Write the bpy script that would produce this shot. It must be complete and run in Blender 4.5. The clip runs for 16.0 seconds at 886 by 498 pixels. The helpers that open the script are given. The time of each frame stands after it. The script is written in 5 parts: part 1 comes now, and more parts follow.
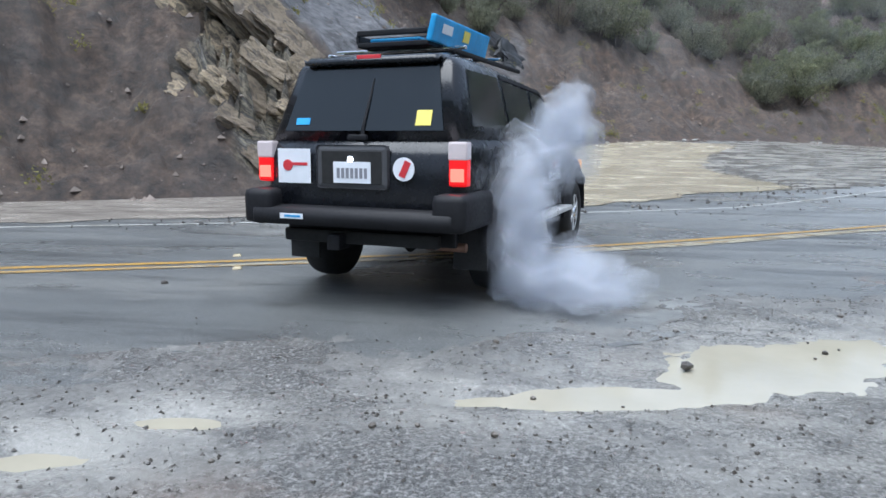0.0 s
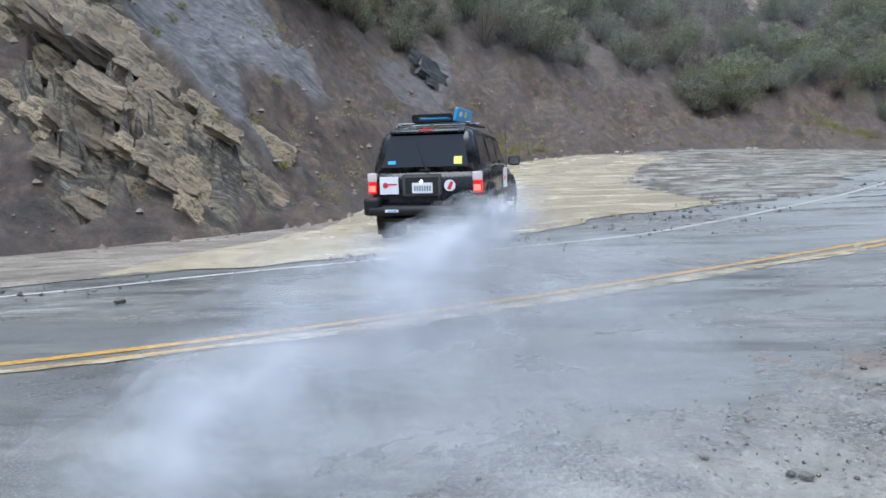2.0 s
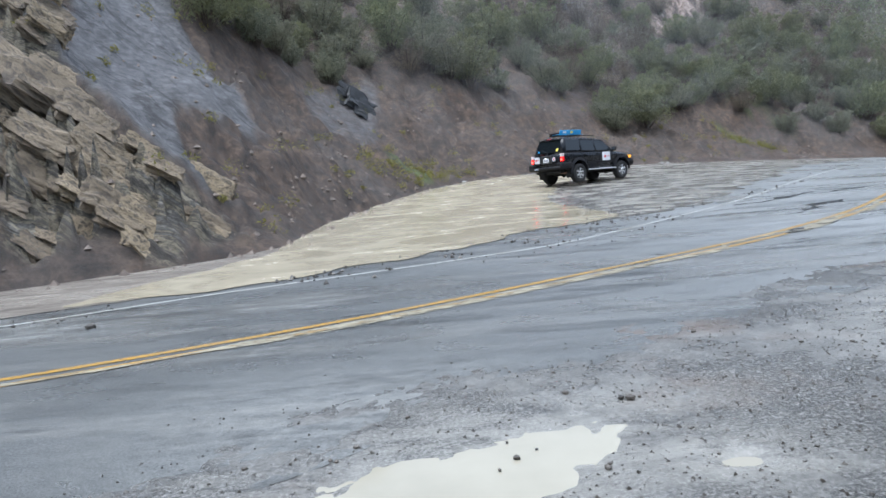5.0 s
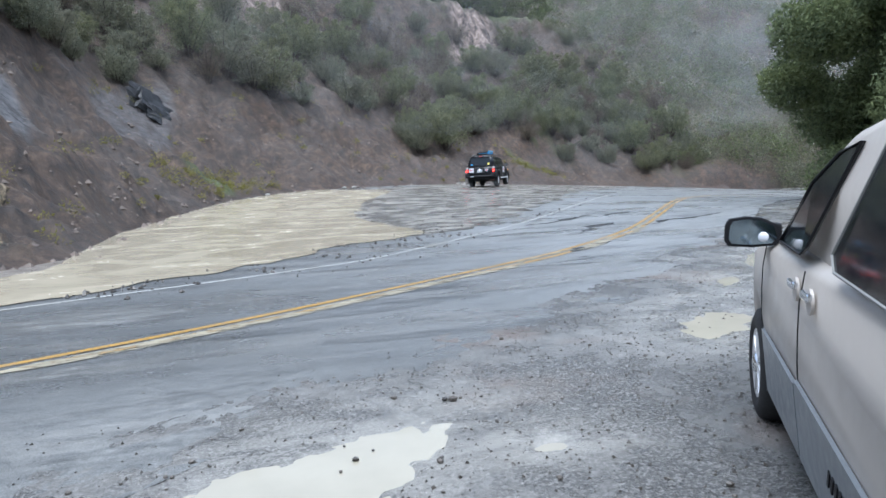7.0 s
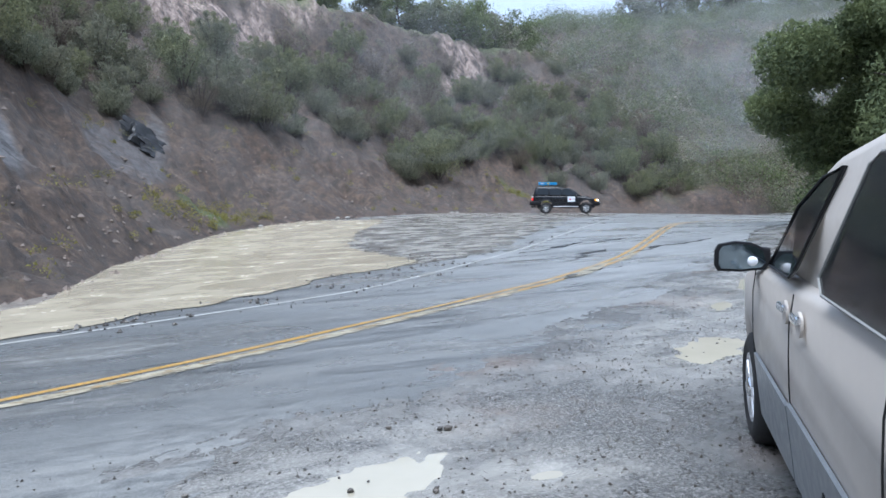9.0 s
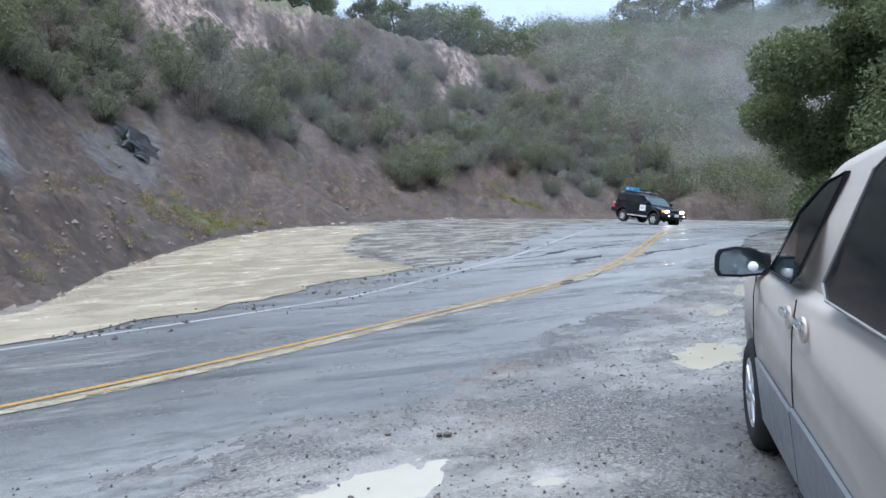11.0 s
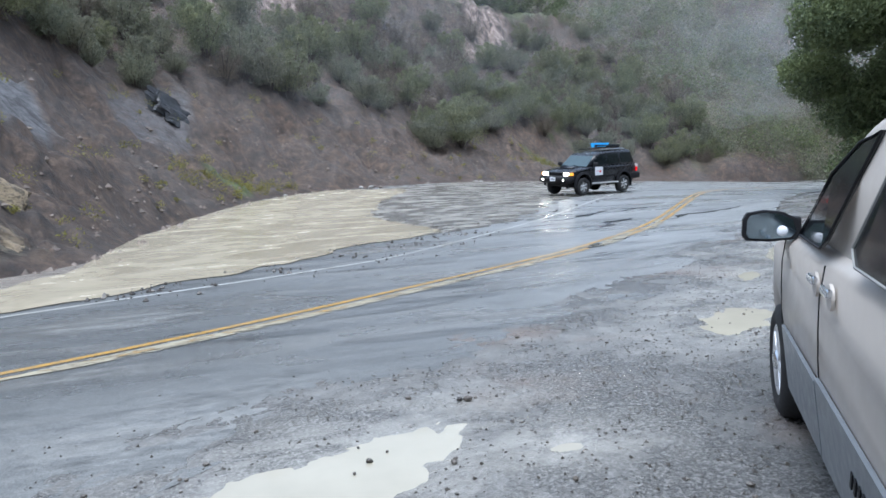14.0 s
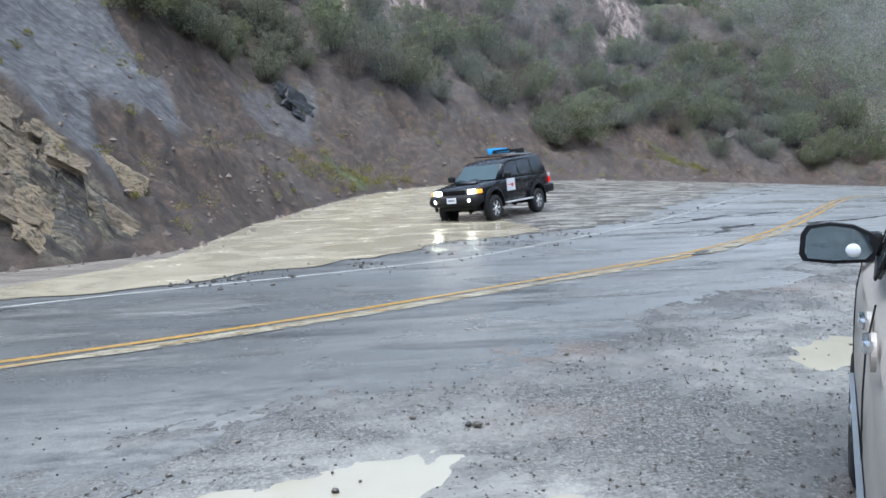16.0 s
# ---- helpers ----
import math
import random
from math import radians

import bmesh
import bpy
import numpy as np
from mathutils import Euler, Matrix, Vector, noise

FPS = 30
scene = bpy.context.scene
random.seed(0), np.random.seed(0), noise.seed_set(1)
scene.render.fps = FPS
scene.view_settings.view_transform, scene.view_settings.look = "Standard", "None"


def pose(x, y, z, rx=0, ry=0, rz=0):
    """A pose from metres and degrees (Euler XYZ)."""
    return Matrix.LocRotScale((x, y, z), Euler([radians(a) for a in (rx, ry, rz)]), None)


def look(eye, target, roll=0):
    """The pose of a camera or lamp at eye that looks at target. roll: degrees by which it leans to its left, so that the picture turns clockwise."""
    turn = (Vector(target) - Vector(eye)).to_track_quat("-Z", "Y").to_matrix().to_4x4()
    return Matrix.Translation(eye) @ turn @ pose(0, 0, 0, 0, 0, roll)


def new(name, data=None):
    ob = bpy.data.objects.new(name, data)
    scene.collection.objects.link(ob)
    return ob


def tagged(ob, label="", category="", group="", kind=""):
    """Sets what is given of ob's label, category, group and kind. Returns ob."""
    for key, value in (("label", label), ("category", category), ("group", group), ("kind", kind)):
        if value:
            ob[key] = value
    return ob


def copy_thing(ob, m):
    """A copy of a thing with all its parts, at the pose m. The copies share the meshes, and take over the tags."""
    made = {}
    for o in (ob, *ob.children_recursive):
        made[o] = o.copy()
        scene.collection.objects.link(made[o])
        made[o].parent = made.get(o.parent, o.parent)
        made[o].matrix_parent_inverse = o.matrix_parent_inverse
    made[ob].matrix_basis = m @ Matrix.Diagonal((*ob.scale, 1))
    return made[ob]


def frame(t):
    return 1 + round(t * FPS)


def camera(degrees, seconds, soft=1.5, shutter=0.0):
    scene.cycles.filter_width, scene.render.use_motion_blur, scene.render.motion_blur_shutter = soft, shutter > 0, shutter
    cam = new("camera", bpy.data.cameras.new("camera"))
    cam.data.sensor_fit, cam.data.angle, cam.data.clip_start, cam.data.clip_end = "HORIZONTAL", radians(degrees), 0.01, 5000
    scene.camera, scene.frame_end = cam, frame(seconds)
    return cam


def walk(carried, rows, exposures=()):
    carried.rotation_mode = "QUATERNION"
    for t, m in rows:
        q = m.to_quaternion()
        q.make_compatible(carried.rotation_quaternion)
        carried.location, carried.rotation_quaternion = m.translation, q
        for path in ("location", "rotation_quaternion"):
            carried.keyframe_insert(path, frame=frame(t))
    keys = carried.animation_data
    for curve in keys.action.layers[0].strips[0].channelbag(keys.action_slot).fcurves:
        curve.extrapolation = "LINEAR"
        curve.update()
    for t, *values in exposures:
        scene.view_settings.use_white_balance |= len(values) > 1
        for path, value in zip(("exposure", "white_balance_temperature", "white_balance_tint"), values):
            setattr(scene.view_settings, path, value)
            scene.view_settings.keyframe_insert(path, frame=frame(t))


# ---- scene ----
cam = camera(66.1, 16.0)
PATH = [
    (0, (-0.822, -0.699, 1.342), (-1.049, 1.258, 0.994), 0.3),
    (0.5, (-0.382, 0.157, 1.319), (-0.649, 2.112, 0.99), 1.2),
    (1, (-0.019, 0.887, 1.291), (-0.158, 2.868, 1.051), -1.3),
    (1.5, (0.246, 1.318, 1.361), (0.166, 3.292, 1.044), -1.3),
    (2, (0.552, 1.515, 1.404), (0.439, 3.49, 1.112), -2.5),
    (2.5, (0.954, 1.558, 1.457), (0.74, 3.526, 1.171), -3.7),
    (3, (1.047, 1.378, 1.469), (0.906, 3.363, 1.264), -4.7),
    (3.2, (1.017, 1.254, 1.451), (0.872, 3.238, 1.246), -5.1),
    (5.3, (0.55, 0.236, 1.473), (0.717, 2.213, 1.223), -4.3),
    (5.5, (0.477, 0.204, 1.488), (0.714, 2.172, 1.223), -3.8),
    (6, (0.427, 0.138, 1.501), (0.83, 2.077, 1.223), -2.3),
    (6.5, (0.398, 0.09, 1.499), (0.936, 2.0, 1.249), -1.9),
    (7, (0.402, 0.104, 1.505), (1.05, 1.982, 1.278), -2.2),
    (7.5, (0.416, 0.105, 1.498), (1.109, 1.97, 1.293), -2.6),
    (8, (0.422, 0.092, 1.498), (1.114, 1.959, 1.315), -3.0),
    (8.5, (0.405, 0.08, 1.494), (1.079, 1.957, 1.336), -3.1),
    (9, (0.398, 0.078, 1.504), (1.07, 1.957, 1.361), -2.9),
    (11.5, (0.368, 0.101, 1.502), (1.057, 1.974, 1.376), -2.9),
    (12, (0.372, 0.091, 1.512), (1.029, 1.971, 1.327), -3.1),
    (12.5, (0.383, 0.099, 1.51), (1.02, 1.981, 1.285), -3.2),
    (13, (0.393, 0.105, 1.499), (1.012, 1.991, 1.262), -3.1),
    (13.5, (0.379, 0.103, 1.511), (0.993, 1.992, 1.275), -3.0),
    (14, (0.45, 0.13, 1.503), (1.047, 2.025, 1.273), -3.2),
    (14.5, (0.798, 0.213, 1.479), (1.328, 2.129, 1.264), -3.1),
    (15, (1.11, 0.392, 1.472), (1.517, 2.339, 1.262), -2.0),
    (15.5, (1.226, 0.473, 1.459), (1.566, 2.431, 1.228), -1.3),
    (16, (1.237, 0.485, 1.457), (1.474, 2.458, 1.233), -2.0),
]
walk(cam, [(r[0], look(r[1], r[2], r[3])) for r in PATH], [(0, 1.07, 5800, 7), (3.2, 1.06, 5850, 7), (9, 1.13, 5640, 8), (12.5, 1.12, 5640, 8), (16, 1.09, 5740, 7)])

# ---- world, sun, exposure ----
world = bpy.data.worlds.new("overcast")
scene.world = world
world.use_nodes = True
wn = world.node_tree
sky = wn.nodes.new("ShaderNodeTexSky")
sky.sky_type = "NISHITA"
sky.sun_disc = False
sky.sun_elevation = radians(75)
sky.sun_rotation = radians(150)
sky.air_density, sky.dust_density, sky.ozone_density = 1.0, 5.0, 1.0
cloud = wn.nodes.new("ShaderNodeMix")
cloud.data_type = "RGBA"
cloud.inputs["Factor"].default_value = 0.8
cloud.inputs[7].default_value = (2.7, 3.1, 3.75, 1)
wn.links.new(sky.outputs[0], cloud.inputs[6])
wn.links.new(cloud.outputs[2], wn.nodes["Background"].inputs[0])
wn.nodes["Background"].inputs[1].default_value = 0.15
sun = new("sun", bpy.data.lights.new("sun", "SUN"))
sun.data.energy, sun.data.angle, sun.data.color = 2.6, radians(60), (1.0, 0.98, 0.96)
sun.matrix_world = look((0, 0, 50), (8, 10, 0))
scene.cycles.transparent_max_bounces = 128


# ---- materials ----
class Mat:
    """A procedural material with a few short ways to add nodes."""

    def __init__(self, name, rough=0.6, metal=0.0):
        self.m = bpy.data.materials.new(name)
        self.m.use_nodes = True
        self.t = self.m.node_tree
        self.b = self.t.nodes["Principled BSDF"]
        self.b.inputs["Roughness"].default_value = rough
        self.b.inputs["Metallic"].default_value = metal

    def node(self, kind, **kw):
        n = self.t.nodes.new("ShaderNode" + kind)
        for k, v in kw.items():
            if k in n.inputs:
                n.inputs[k].default_value = v
        return n

    def link(self, a, b):
        self.t.links.new(a, b)
        return self

    def coord(self, scale=(1, 1, 1), rot=(0, 0, 0), kind="Object"):
        c, m = self.node("TexCoord"), self.node("Mapping")
        self.link(c.outputs[kind], m.inputs["Vector"])
        m.inputs["Scale"].default_value, m.inputs["Rotation"].default_value = scale, [radians(a) for a in rot]
        return m.outputs[0]

    def noise(self, scale, detail=6, rough=0.6, at=None, distort=0.0):
        n = self.node("TexNoise", Scale=scale, Detail=detail, Roughness=rough, Distortion=distort)
        self.link(at or self.coord(), n.inputs["Vector"])
        return n.outputs["Fac"]

    def ramp(self, fac, stops, smooth=False):
        n = self.node("ValToRGB")
        if smooth:
            n.color_ramp.interpolation = "EASE"
        e = n.color_ramp.elements
        while len(e) < len(stops):
            e.new(0.5)
        for el, (p, c) in zip(e, stops):
            el.position = p
            el.color = (*c, 1) if isinstance(c, tuple) else (c, c, c, 1)
        self.link(fac, n.inputs[0])
        return n.outputs[0]

    def mix(self, fac, a, b, mode="MIX"):
        n = self.t.nodes.new("ShaderNodeMix")
        n.data_type, n.blend_type = "RGBA", mode
        for sock, v in ((n.inputs["Factor"], fac), (n.inputs[6], a), (n.inputs[7], b)):
            if hasattr(v, "links"):
                self.link(v, sock)
            else:
                sock.default_value = v if not isinstance(v, tuple) else (*v, 1)
        return n.outputs[2]

    def math(self, op, a, b=0.0, clamp=False):
        n = self.t.nodes.new("ShaderNodeMath")
        n.operation, n.use_clamp = op, clamp
        for sock, v in zip(n.inputs, (a, b)):
            if hasattr(v, "links"):
                self.link(v, sock)
            else:
                sock.default_value = v
        return n.outputs[0]

    def set(self, **kw):
        for k, v in kw.items():
            sock = self.b.inputs[{"color": "Base Color", "rough": "Roughness", "alpha": "Alpha", "metal": "Metallic", "coat": "Coat Weight",
                                  "coat_rough": "Coat Roughness", "ior": "IOR", "trans": "Transmission Weight", "glow": "Emission Color", "power": "Emission Strength",
                                  "spec": "Specular IOR Level", "sub": "Subsurface Weight"}[k]]
            if hasattr(v, "links"):
                self.link(v, sock)
            else:
                sock.default_value = (*v, 1) if isinstance(v, tuple) else v
        return self

    def bump(self, fac, strength=0.3, dist=0.02, after=None):
        n = self.node("Bump", Strength=strength, Distance=dist)
        self.link(fac, n.inputs["Height"])
        if after:
            self.link(after, n.inputs["Normal"])
        self.link(n.outputs[0], self.b.inputs["Normal"])
        return n.outputs[0]


def plain(name, color, rough=0.5, metal=0.0, wear=0.12, scale=9.0, coat=0.0, spec=0.5):
    """Colour with slight cloudy variation and grain."""
    m = Mat(name, rough, metal)
    n = m.noise(scale, 8, 0.65)
    dark = tuple(c * (1 - wear) for c in color)
    light = tuple(min(1, c * (1 + wear)) for c in color)
    m.set(color=m.ramp(n, [(0.3, dark), (0.7, light)]), coat=coat)
    m.set(spec=spec)
    m.set(rough=m.ramp(m.noise(scale * 3, 4), [(0.3, max(0.02, rough - 0.08)), (0.7, min(1, rough + 0.08))]))
    return m.m


def glowing(name, color, power):
    m = Mat(name, 0.2)
    m.set(color=color, glow=color, power=power)
    return m.m


# ---- the lie of the land ----
def ground_z(x, y):
    """Height of the ground: level by the camera, then tilting down to the right."""
    u, v = 0.94 * x - 0.34 * y, 0.34 * x + 0.94 * y
    s = np.clip((v - 17) / 28, 0, 1)
    return s * s * (3 - 2 * s) * (0.62 - 0.068 * np.clip(u, -30, 32))


FOOT = [(-60, -12), (-30, 2), (-16, 8.2), (-10, 10.4), (-8.4, 11.1), (-6.6, 12), (-4.6, 13.2), (-3.1, 14.4), (-2.3, 15.6), (-2.2, 19), (-2.05, 22.6),
        (-0.6, 27), (2.1, 32.6), (5.9, 35.8), (11.4, 39.5), (17.2, 45), (29.7, 50.9), (41.7, 55.4), (52, 53), (66, 46), (90, 38), (140, 30)]
YELLOW = [(-40, -7), (-20, 0.4), (-12, 3), (-5.7, 5.07), (-3.06, 5.92), (-0.86, 6.76), (1.48, 7.9), (4.99, 9.9), (6.64, 10.97), (9.5, 13.34), (13.05, 17.1), (17.7, 22.2),
          (21, 25.3), (25.8, 27.9), (32, 29), (42, 27.5), (60, 20), (90, 5)]
WHITE = [(-40, -3.7), (-20, 3.6), (-12, 6.2), (-7.87, 7.6), (-4.66, 8.6), (-2.1, 9.75), (1.6, 11.15), (3.85, 12.5), (8.9, 17.4), (13, 22), (17.5, 27.1), (22, 32.2),
         (27, 35.2), (34, 36), (44, 34), (62, 26), (92, 11)]
VERGE = [(-40, -11), (-20, -3.5), (-12, -1), (-6, 0.9), (-1.5, 2.8), (0.9, 4.1), (2.3, 4.9), (4.2, 5.95), (7.4, 8.3), (9.3, 9.7), (13, 13.2), (17.2, 17.3), (20.5, 19.6),
         (26, 22), (34, 22.5), (44, 20), (60, 12), (90, -3)]
SHOULDER = [(-40, -2.4), (-20, 5.2), (-12, 7.6), (-8, 8.8), (-4, 10), (0, 11.8), (2, 16), (3, 24), (4.5, 32), (9, 36.5), (15, 42), (24, 48), (34, 52), (46, 52), (62, 46), (92, 36)]


def spline(points, step):
    """Even points along a smooth curve through the given ones."""
    p = np.array(points, float)
    q = []
    ext = np.vstack([2 * p[0] - p[1], p, 2 * p[-1] - p[-2]])
    for i in range(1, len(ext) - 2):
        a, b, c, d = ext[i - 1:i + 3]
        for k in np.linspace(0, 1, 40, endpoint=False):
            q.append(0.5 * (2 * b + (c - a) * k + (2 * a - 5 * b + 4 * c - d) * k * k + (3 * b - 3 * c + d - a) * k ** 3))
    q = np.array(q + [p[-1]])
    run = np.r_[0, np.cumsum(np.hypot(*np.diff(q, axis=0).T))]
    at = np.arange(0, run[-1], step)
    return np.stack([np.interp(at, run, q[:, 0]), np.interp(at, run, q[:, 1])], 1)


def side(points, xs, ys):
    """Signed distance to a curve (positive on its left) and the run along it."""
    p = np.array(points, float)
    best, sign, along = np.full(xs.shape, 1e9), np.ones(xs.shape), np.zeros(xs.shape)
    run = 0.0
    for a, b in zip(p[:-1], p[1:]):
        d = b - a
        n = np.hypot(*d)
        k = np.clip(((xs - a[0]) * d[0] + (ys - a[1]) * d[1]) / n ** 2, 0, 1)
        ex, ey = xs - a[0] - k * d[0], ys - a[1] - k * d[1]
        dist = np.hypot(ex, ey)
        near = dist < best - 1e-9
        cross = d[0] * (ys - a[1]) - d[1] * (xs - a[0])
        best = np.where(near, dist, best)
        sign = np.where(near, np.where(cross >= 0, 1, -1), sign)
        along = np.where(near, run + k * n, along)
        run += n
    return best * sign, along


def value_noise(x, y, seed):
    """Smooth lattice noise in -1..1, for arrays."""
    xi, yi = np.floor(x).astype(np.int64), np.floor(y).astype(np.int64)
    fx, fy = x - xi, y - yi
    fx, fy = fx * fx * (3 - 2 * fx), fy * fy * (3 - 2 * fy)

    def h(a, b):
        n = (a * 374761393 + b * 668265263 + seed * 974634777) & 0x7FFFFFFF
        n = ((n ^ (n >> 13)) * 1274126177) & 0x7FFFFFFF
        return ((n ^ (n >> 16)) & 0xFFFF) / 32767.5 - 1

    return (h(xi, yi) * (1 - fx) + h(xi + 1, yi) * fx) * (1 - fy) + (h(xi, yi + 1) * (1 - fx) + h(xi + 1, yi + 1) * fx) * fy


def fractal(x, y, seed, octaves=5, gain=0.5):
    total, amp = np.zeros_like(x), 1.0
    for k in range(octaves):
        total += amp * value_noise(x * 2 ** k + 17.3 * k, y * 2 ** k - 9.1 * k, seed + k)
        amp *= gain
    return total


def sheet_from(name, verts, faces, material, smooth=True):
    me = bpy.data.meshes.new(name)
    me.from_pydata([tuple(v) for v in verts], [], [tuple(f) for f in faces])
    if material:
        me.materials.append(material)
    if smooth:
        me.polygons.foreach_set("use_smooth", [True] * len(me.polygons))
    me.update()
    return new(name, me)


def grid_faces(rows, cols):
    i = np.arange((rows - 1) * cols).reshape(rows - 1, cols)[:, :-1]
    return np.stack([i, i + 1, i + 1 + cols, i + cols], -1).reshape(-1, 4)


def fan(inner, outer, ratio, a0, a1, steps):
    """Plan points on rings round the camera's stand, finer near it."""
    n = int(math.log(outer / inner) / math.log(ratio)) + 1
    r = inner * ratio ** np.arange(n)
    a = np.radians(np.linspace(a0, a1, steps))
    return 0.5 + r[:, None] * np.sin(a), r[:, None] * np.cos(a), (n, steps)


def band(name, left, right, step, lift, material, across=8, wavy=0.0):
    """A strip of ground between two curves."""
    a, b = spline(left, 0.25), spline(right, 0.25)
    n = int(len(a) * 0.25 / step)
    at = [np.linspace(0, len(c) - 1, n) for c in (a, b)]
    a, b = [np.stack([np.interp(q, np.arange(len(c)), c[:, j]) for j in (0, 1)], 1) for q, c in zip(at, (a, b))]
    k = np.linspace(0, 1, across)[None, :, None]
    if wavy:
        way = (b - a) / np.maximum(0.3, np.hypot(*(b - a).T))[:, None]
        a = a + way * (fractal(a[:, 0] / 1.1, a[:, 1] / 1.1, 7, 4) * wavy)[:, None]
        b = b + way * (fractal(b[:, 0] / 1.1, b[:, 1] / 1.1, 9, 4) * wavy)[:, None]
    p = a[:, None] * (1 - k) + b[:, None] * k
    z = ground_z(p[..., 0], p[..., 1]) + lift
    v = np.concatenate([p, z[..., None]], -1).reshape(-1, 3)
    return sheet_from(name, v, grid_faces(n, across)[:, ::-1], material)


def stripe(points, offset, width, lift, material, name, start=-1e9, end=1e9):
    """A painted line beside a curve."""
    p = spline(points, 0.2)
    d = np.gradient(p, axis=0)
    d /= np.hypot(*d.T)[:, None]
    nrm = np.stack([-d[:, 1], d[:, 0]], 1)
    keep = (p[:, 0] > start) & (p[:, 0] < end)
    p, nrm = p[keep], nrm[keep]
    rows = []
    for k in (-0.5, -0.17, 0.17, 0.5):
        q = p + nrm * (offset + k * width)
        rows.append(np.c_[q, ground_z(q[:, 0], q[:, 1]) + lift])
    v = np.stack(rows, 1).reshape(-1, 3)
    return sheet_from(name, v, grid_faces(len(p), 4)[:, ::-1], material)


asphalt = Mat("wet_asphalt", 0.3)
fine, wide = asphalt.noise(70, 6, 0.8), asphalt.noise(0.45, 6, 0.62)
grit = asphalt.ramp(fine, [(0.36, (0.018, 0.020, 0.021)), (0.5, (0.082, 0.086, 0.086)), (0.64, (0.25, 0.257, 0.258))])
along = asphalt.coord((0.22, 1.5, 1), (0, 0, -42))
silt = asphalt.ramp(asphalt.noise(0.8, 10, 0.72, along, 0.5), [(0.50, 0.0), (0.72, 0.6)])
blot = asphalt.noise(0.34, 9, 0.66, asphalt.coord((0.6, 1.2, 1), (0, 0, -35)), 0.7)
wetdark = asphalt.ramp(asphalt.noise(1.5, 9, 0.7, along, 0.9), [(0.34, 0.75), (0.50, 0.0)])
# pale patches, part scum and part wet sheen put into the colour
scum_sheen = asphalt.math("MULTIPLY", asphalt.ramp(blot, [(0.56, 0.0), (0.70, 0.8)]), asphalt.ramp(asphalt.noise(5.0, 8, 0.75, along, 0.6), [(0.42, 0.0), (0.60, 1.0)]))
col = asphalt.mix(silt, grit, (0.22, 0.215, 0.20))
# sky reflection painted in: asphalt colour turns paler grey towards +x
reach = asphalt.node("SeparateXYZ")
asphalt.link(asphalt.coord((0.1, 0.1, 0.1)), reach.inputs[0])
far_sheen = asphalt.math("MULTIPLY", asphalt.ramp(reach.outputs[0], [(0.0, 0.0), (0.75, 0.62)]), asphalt.ramp(asphalt.noise(0.9, 9, 0.7, along, 0.4), [(0.30, 0.35), (0.55, 1.0)]))
col = asphalt.mix(far_sheen, col, (0.27, 0.275, 0.275))
col = asphalt.mix(wetdark, col, (0.030, 0.032, 0.033))
# white wet sheen near the puddle, painted as a pale spot
sheen_spot = asphalt.node("VectorMath")
sheen_spot.operation = "DISTANCE"
asphalt.link(asphalt.coord((1, 1.25, 1), (0, 0, -32)), sheen_spot.inputs[0])
sheen_spot.inputs[1].default_value = (3.0, 4.6, 0)
scum_sheen = asphalt.math("MAXIMUM", scum_sheen, asphalt.math("MULTIPLY", asphalt.ramp(asphalt.math("MULTIPLY", sheen_spot.outputs["Value"], 0.25), [(0.1, 0.40), (0.55, 0.0)]), asphalt.ramp(asphalt.noise(7, 10, 0.8, asphalt.coord((0.7, 1.2, 1), (0, 0, -35))), [(0.38, 0.0), (0.66, 1.0)])))
col = asphalt.mix(scum_sheen, col, (0.42, 0.42, 0.40))
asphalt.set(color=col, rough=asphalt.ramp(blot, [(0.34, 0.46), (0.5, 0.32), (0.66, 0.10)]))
first = asphalt.bump(fine, 0.6, 0.010)
asphalt.bump(asphalt.noise(11, 8, 0.72, asphalt.coord((0.7, 1.5, 1), (0, 0, -38))), 0.3, 0.02, first)
asphalt = asphalt.m

def zone(m, name):
    n = m.node("Attribute")
    n.attribute_name = name
    return n.outputs["Fac"]


gravel_mat = Mat("wet_gravel_dirt", 0.45)
g1, g2 = gravel_mat.noise(45, 7, 0.8), gravel_mat.noise(0.9, 9, 0.7)
gc = gravel_mat.ramp(g1, [(0.34, (0.018, 0.018, 0.018)), (0.5, (0.09, 0.089, 0.086)), (0.68, (0.31, 0.305, 0.295))])
# silt patches, kept whitish so their colour also carries wet sheen
silt_sheen = gravel_mat.mix(gravel_mat.ramp(g2, [(0.48, 0.0), (0.70, 0.6)]), gc, (0.27, 0.262, 0.245))
rusty = gravel_mat.ramp(gravel_mat.noise(0.55, 6, 0.6), [(0.54, 0.0), (0.66, 0.45)])
silt_sheen = gravel_mat.mix(rusty, silt_sheen, (0.16, 0.115, 0.09))
# thin silt film with the sky's sheen painted into its pale colour
wash_sheen = gravel_mat.math("MULTIPLY", zone(gravel_mat, "wash_sheen"), gravel_mat.ramp(gravel_mat.noise(2.6, 9, 0.72, gravel_mat.coord((0.6, 1.4, 1), (0, 0, -35)), 0.6), [(0.38, 0.0), (0.56, 1.0)]))
wash_sheen = gravel_mat.math("MULTIPLY", wash_sheen, 0.62)
gravel_mat.set(color=gravel_mat.mix(wash_sheen, silt_sheen, (0.36, 0.35, 0.32)), rough=gravel_mat.mix(wash_sheen, gravel_mat.ramp(g2, [(0.38, 0.08), (0.6, 0.45)]), (0.1, 0.1, 0.1)))
gravel_mat.bump(g1, 0.7, 0.015)
gravel_mat = gravel_mat.m

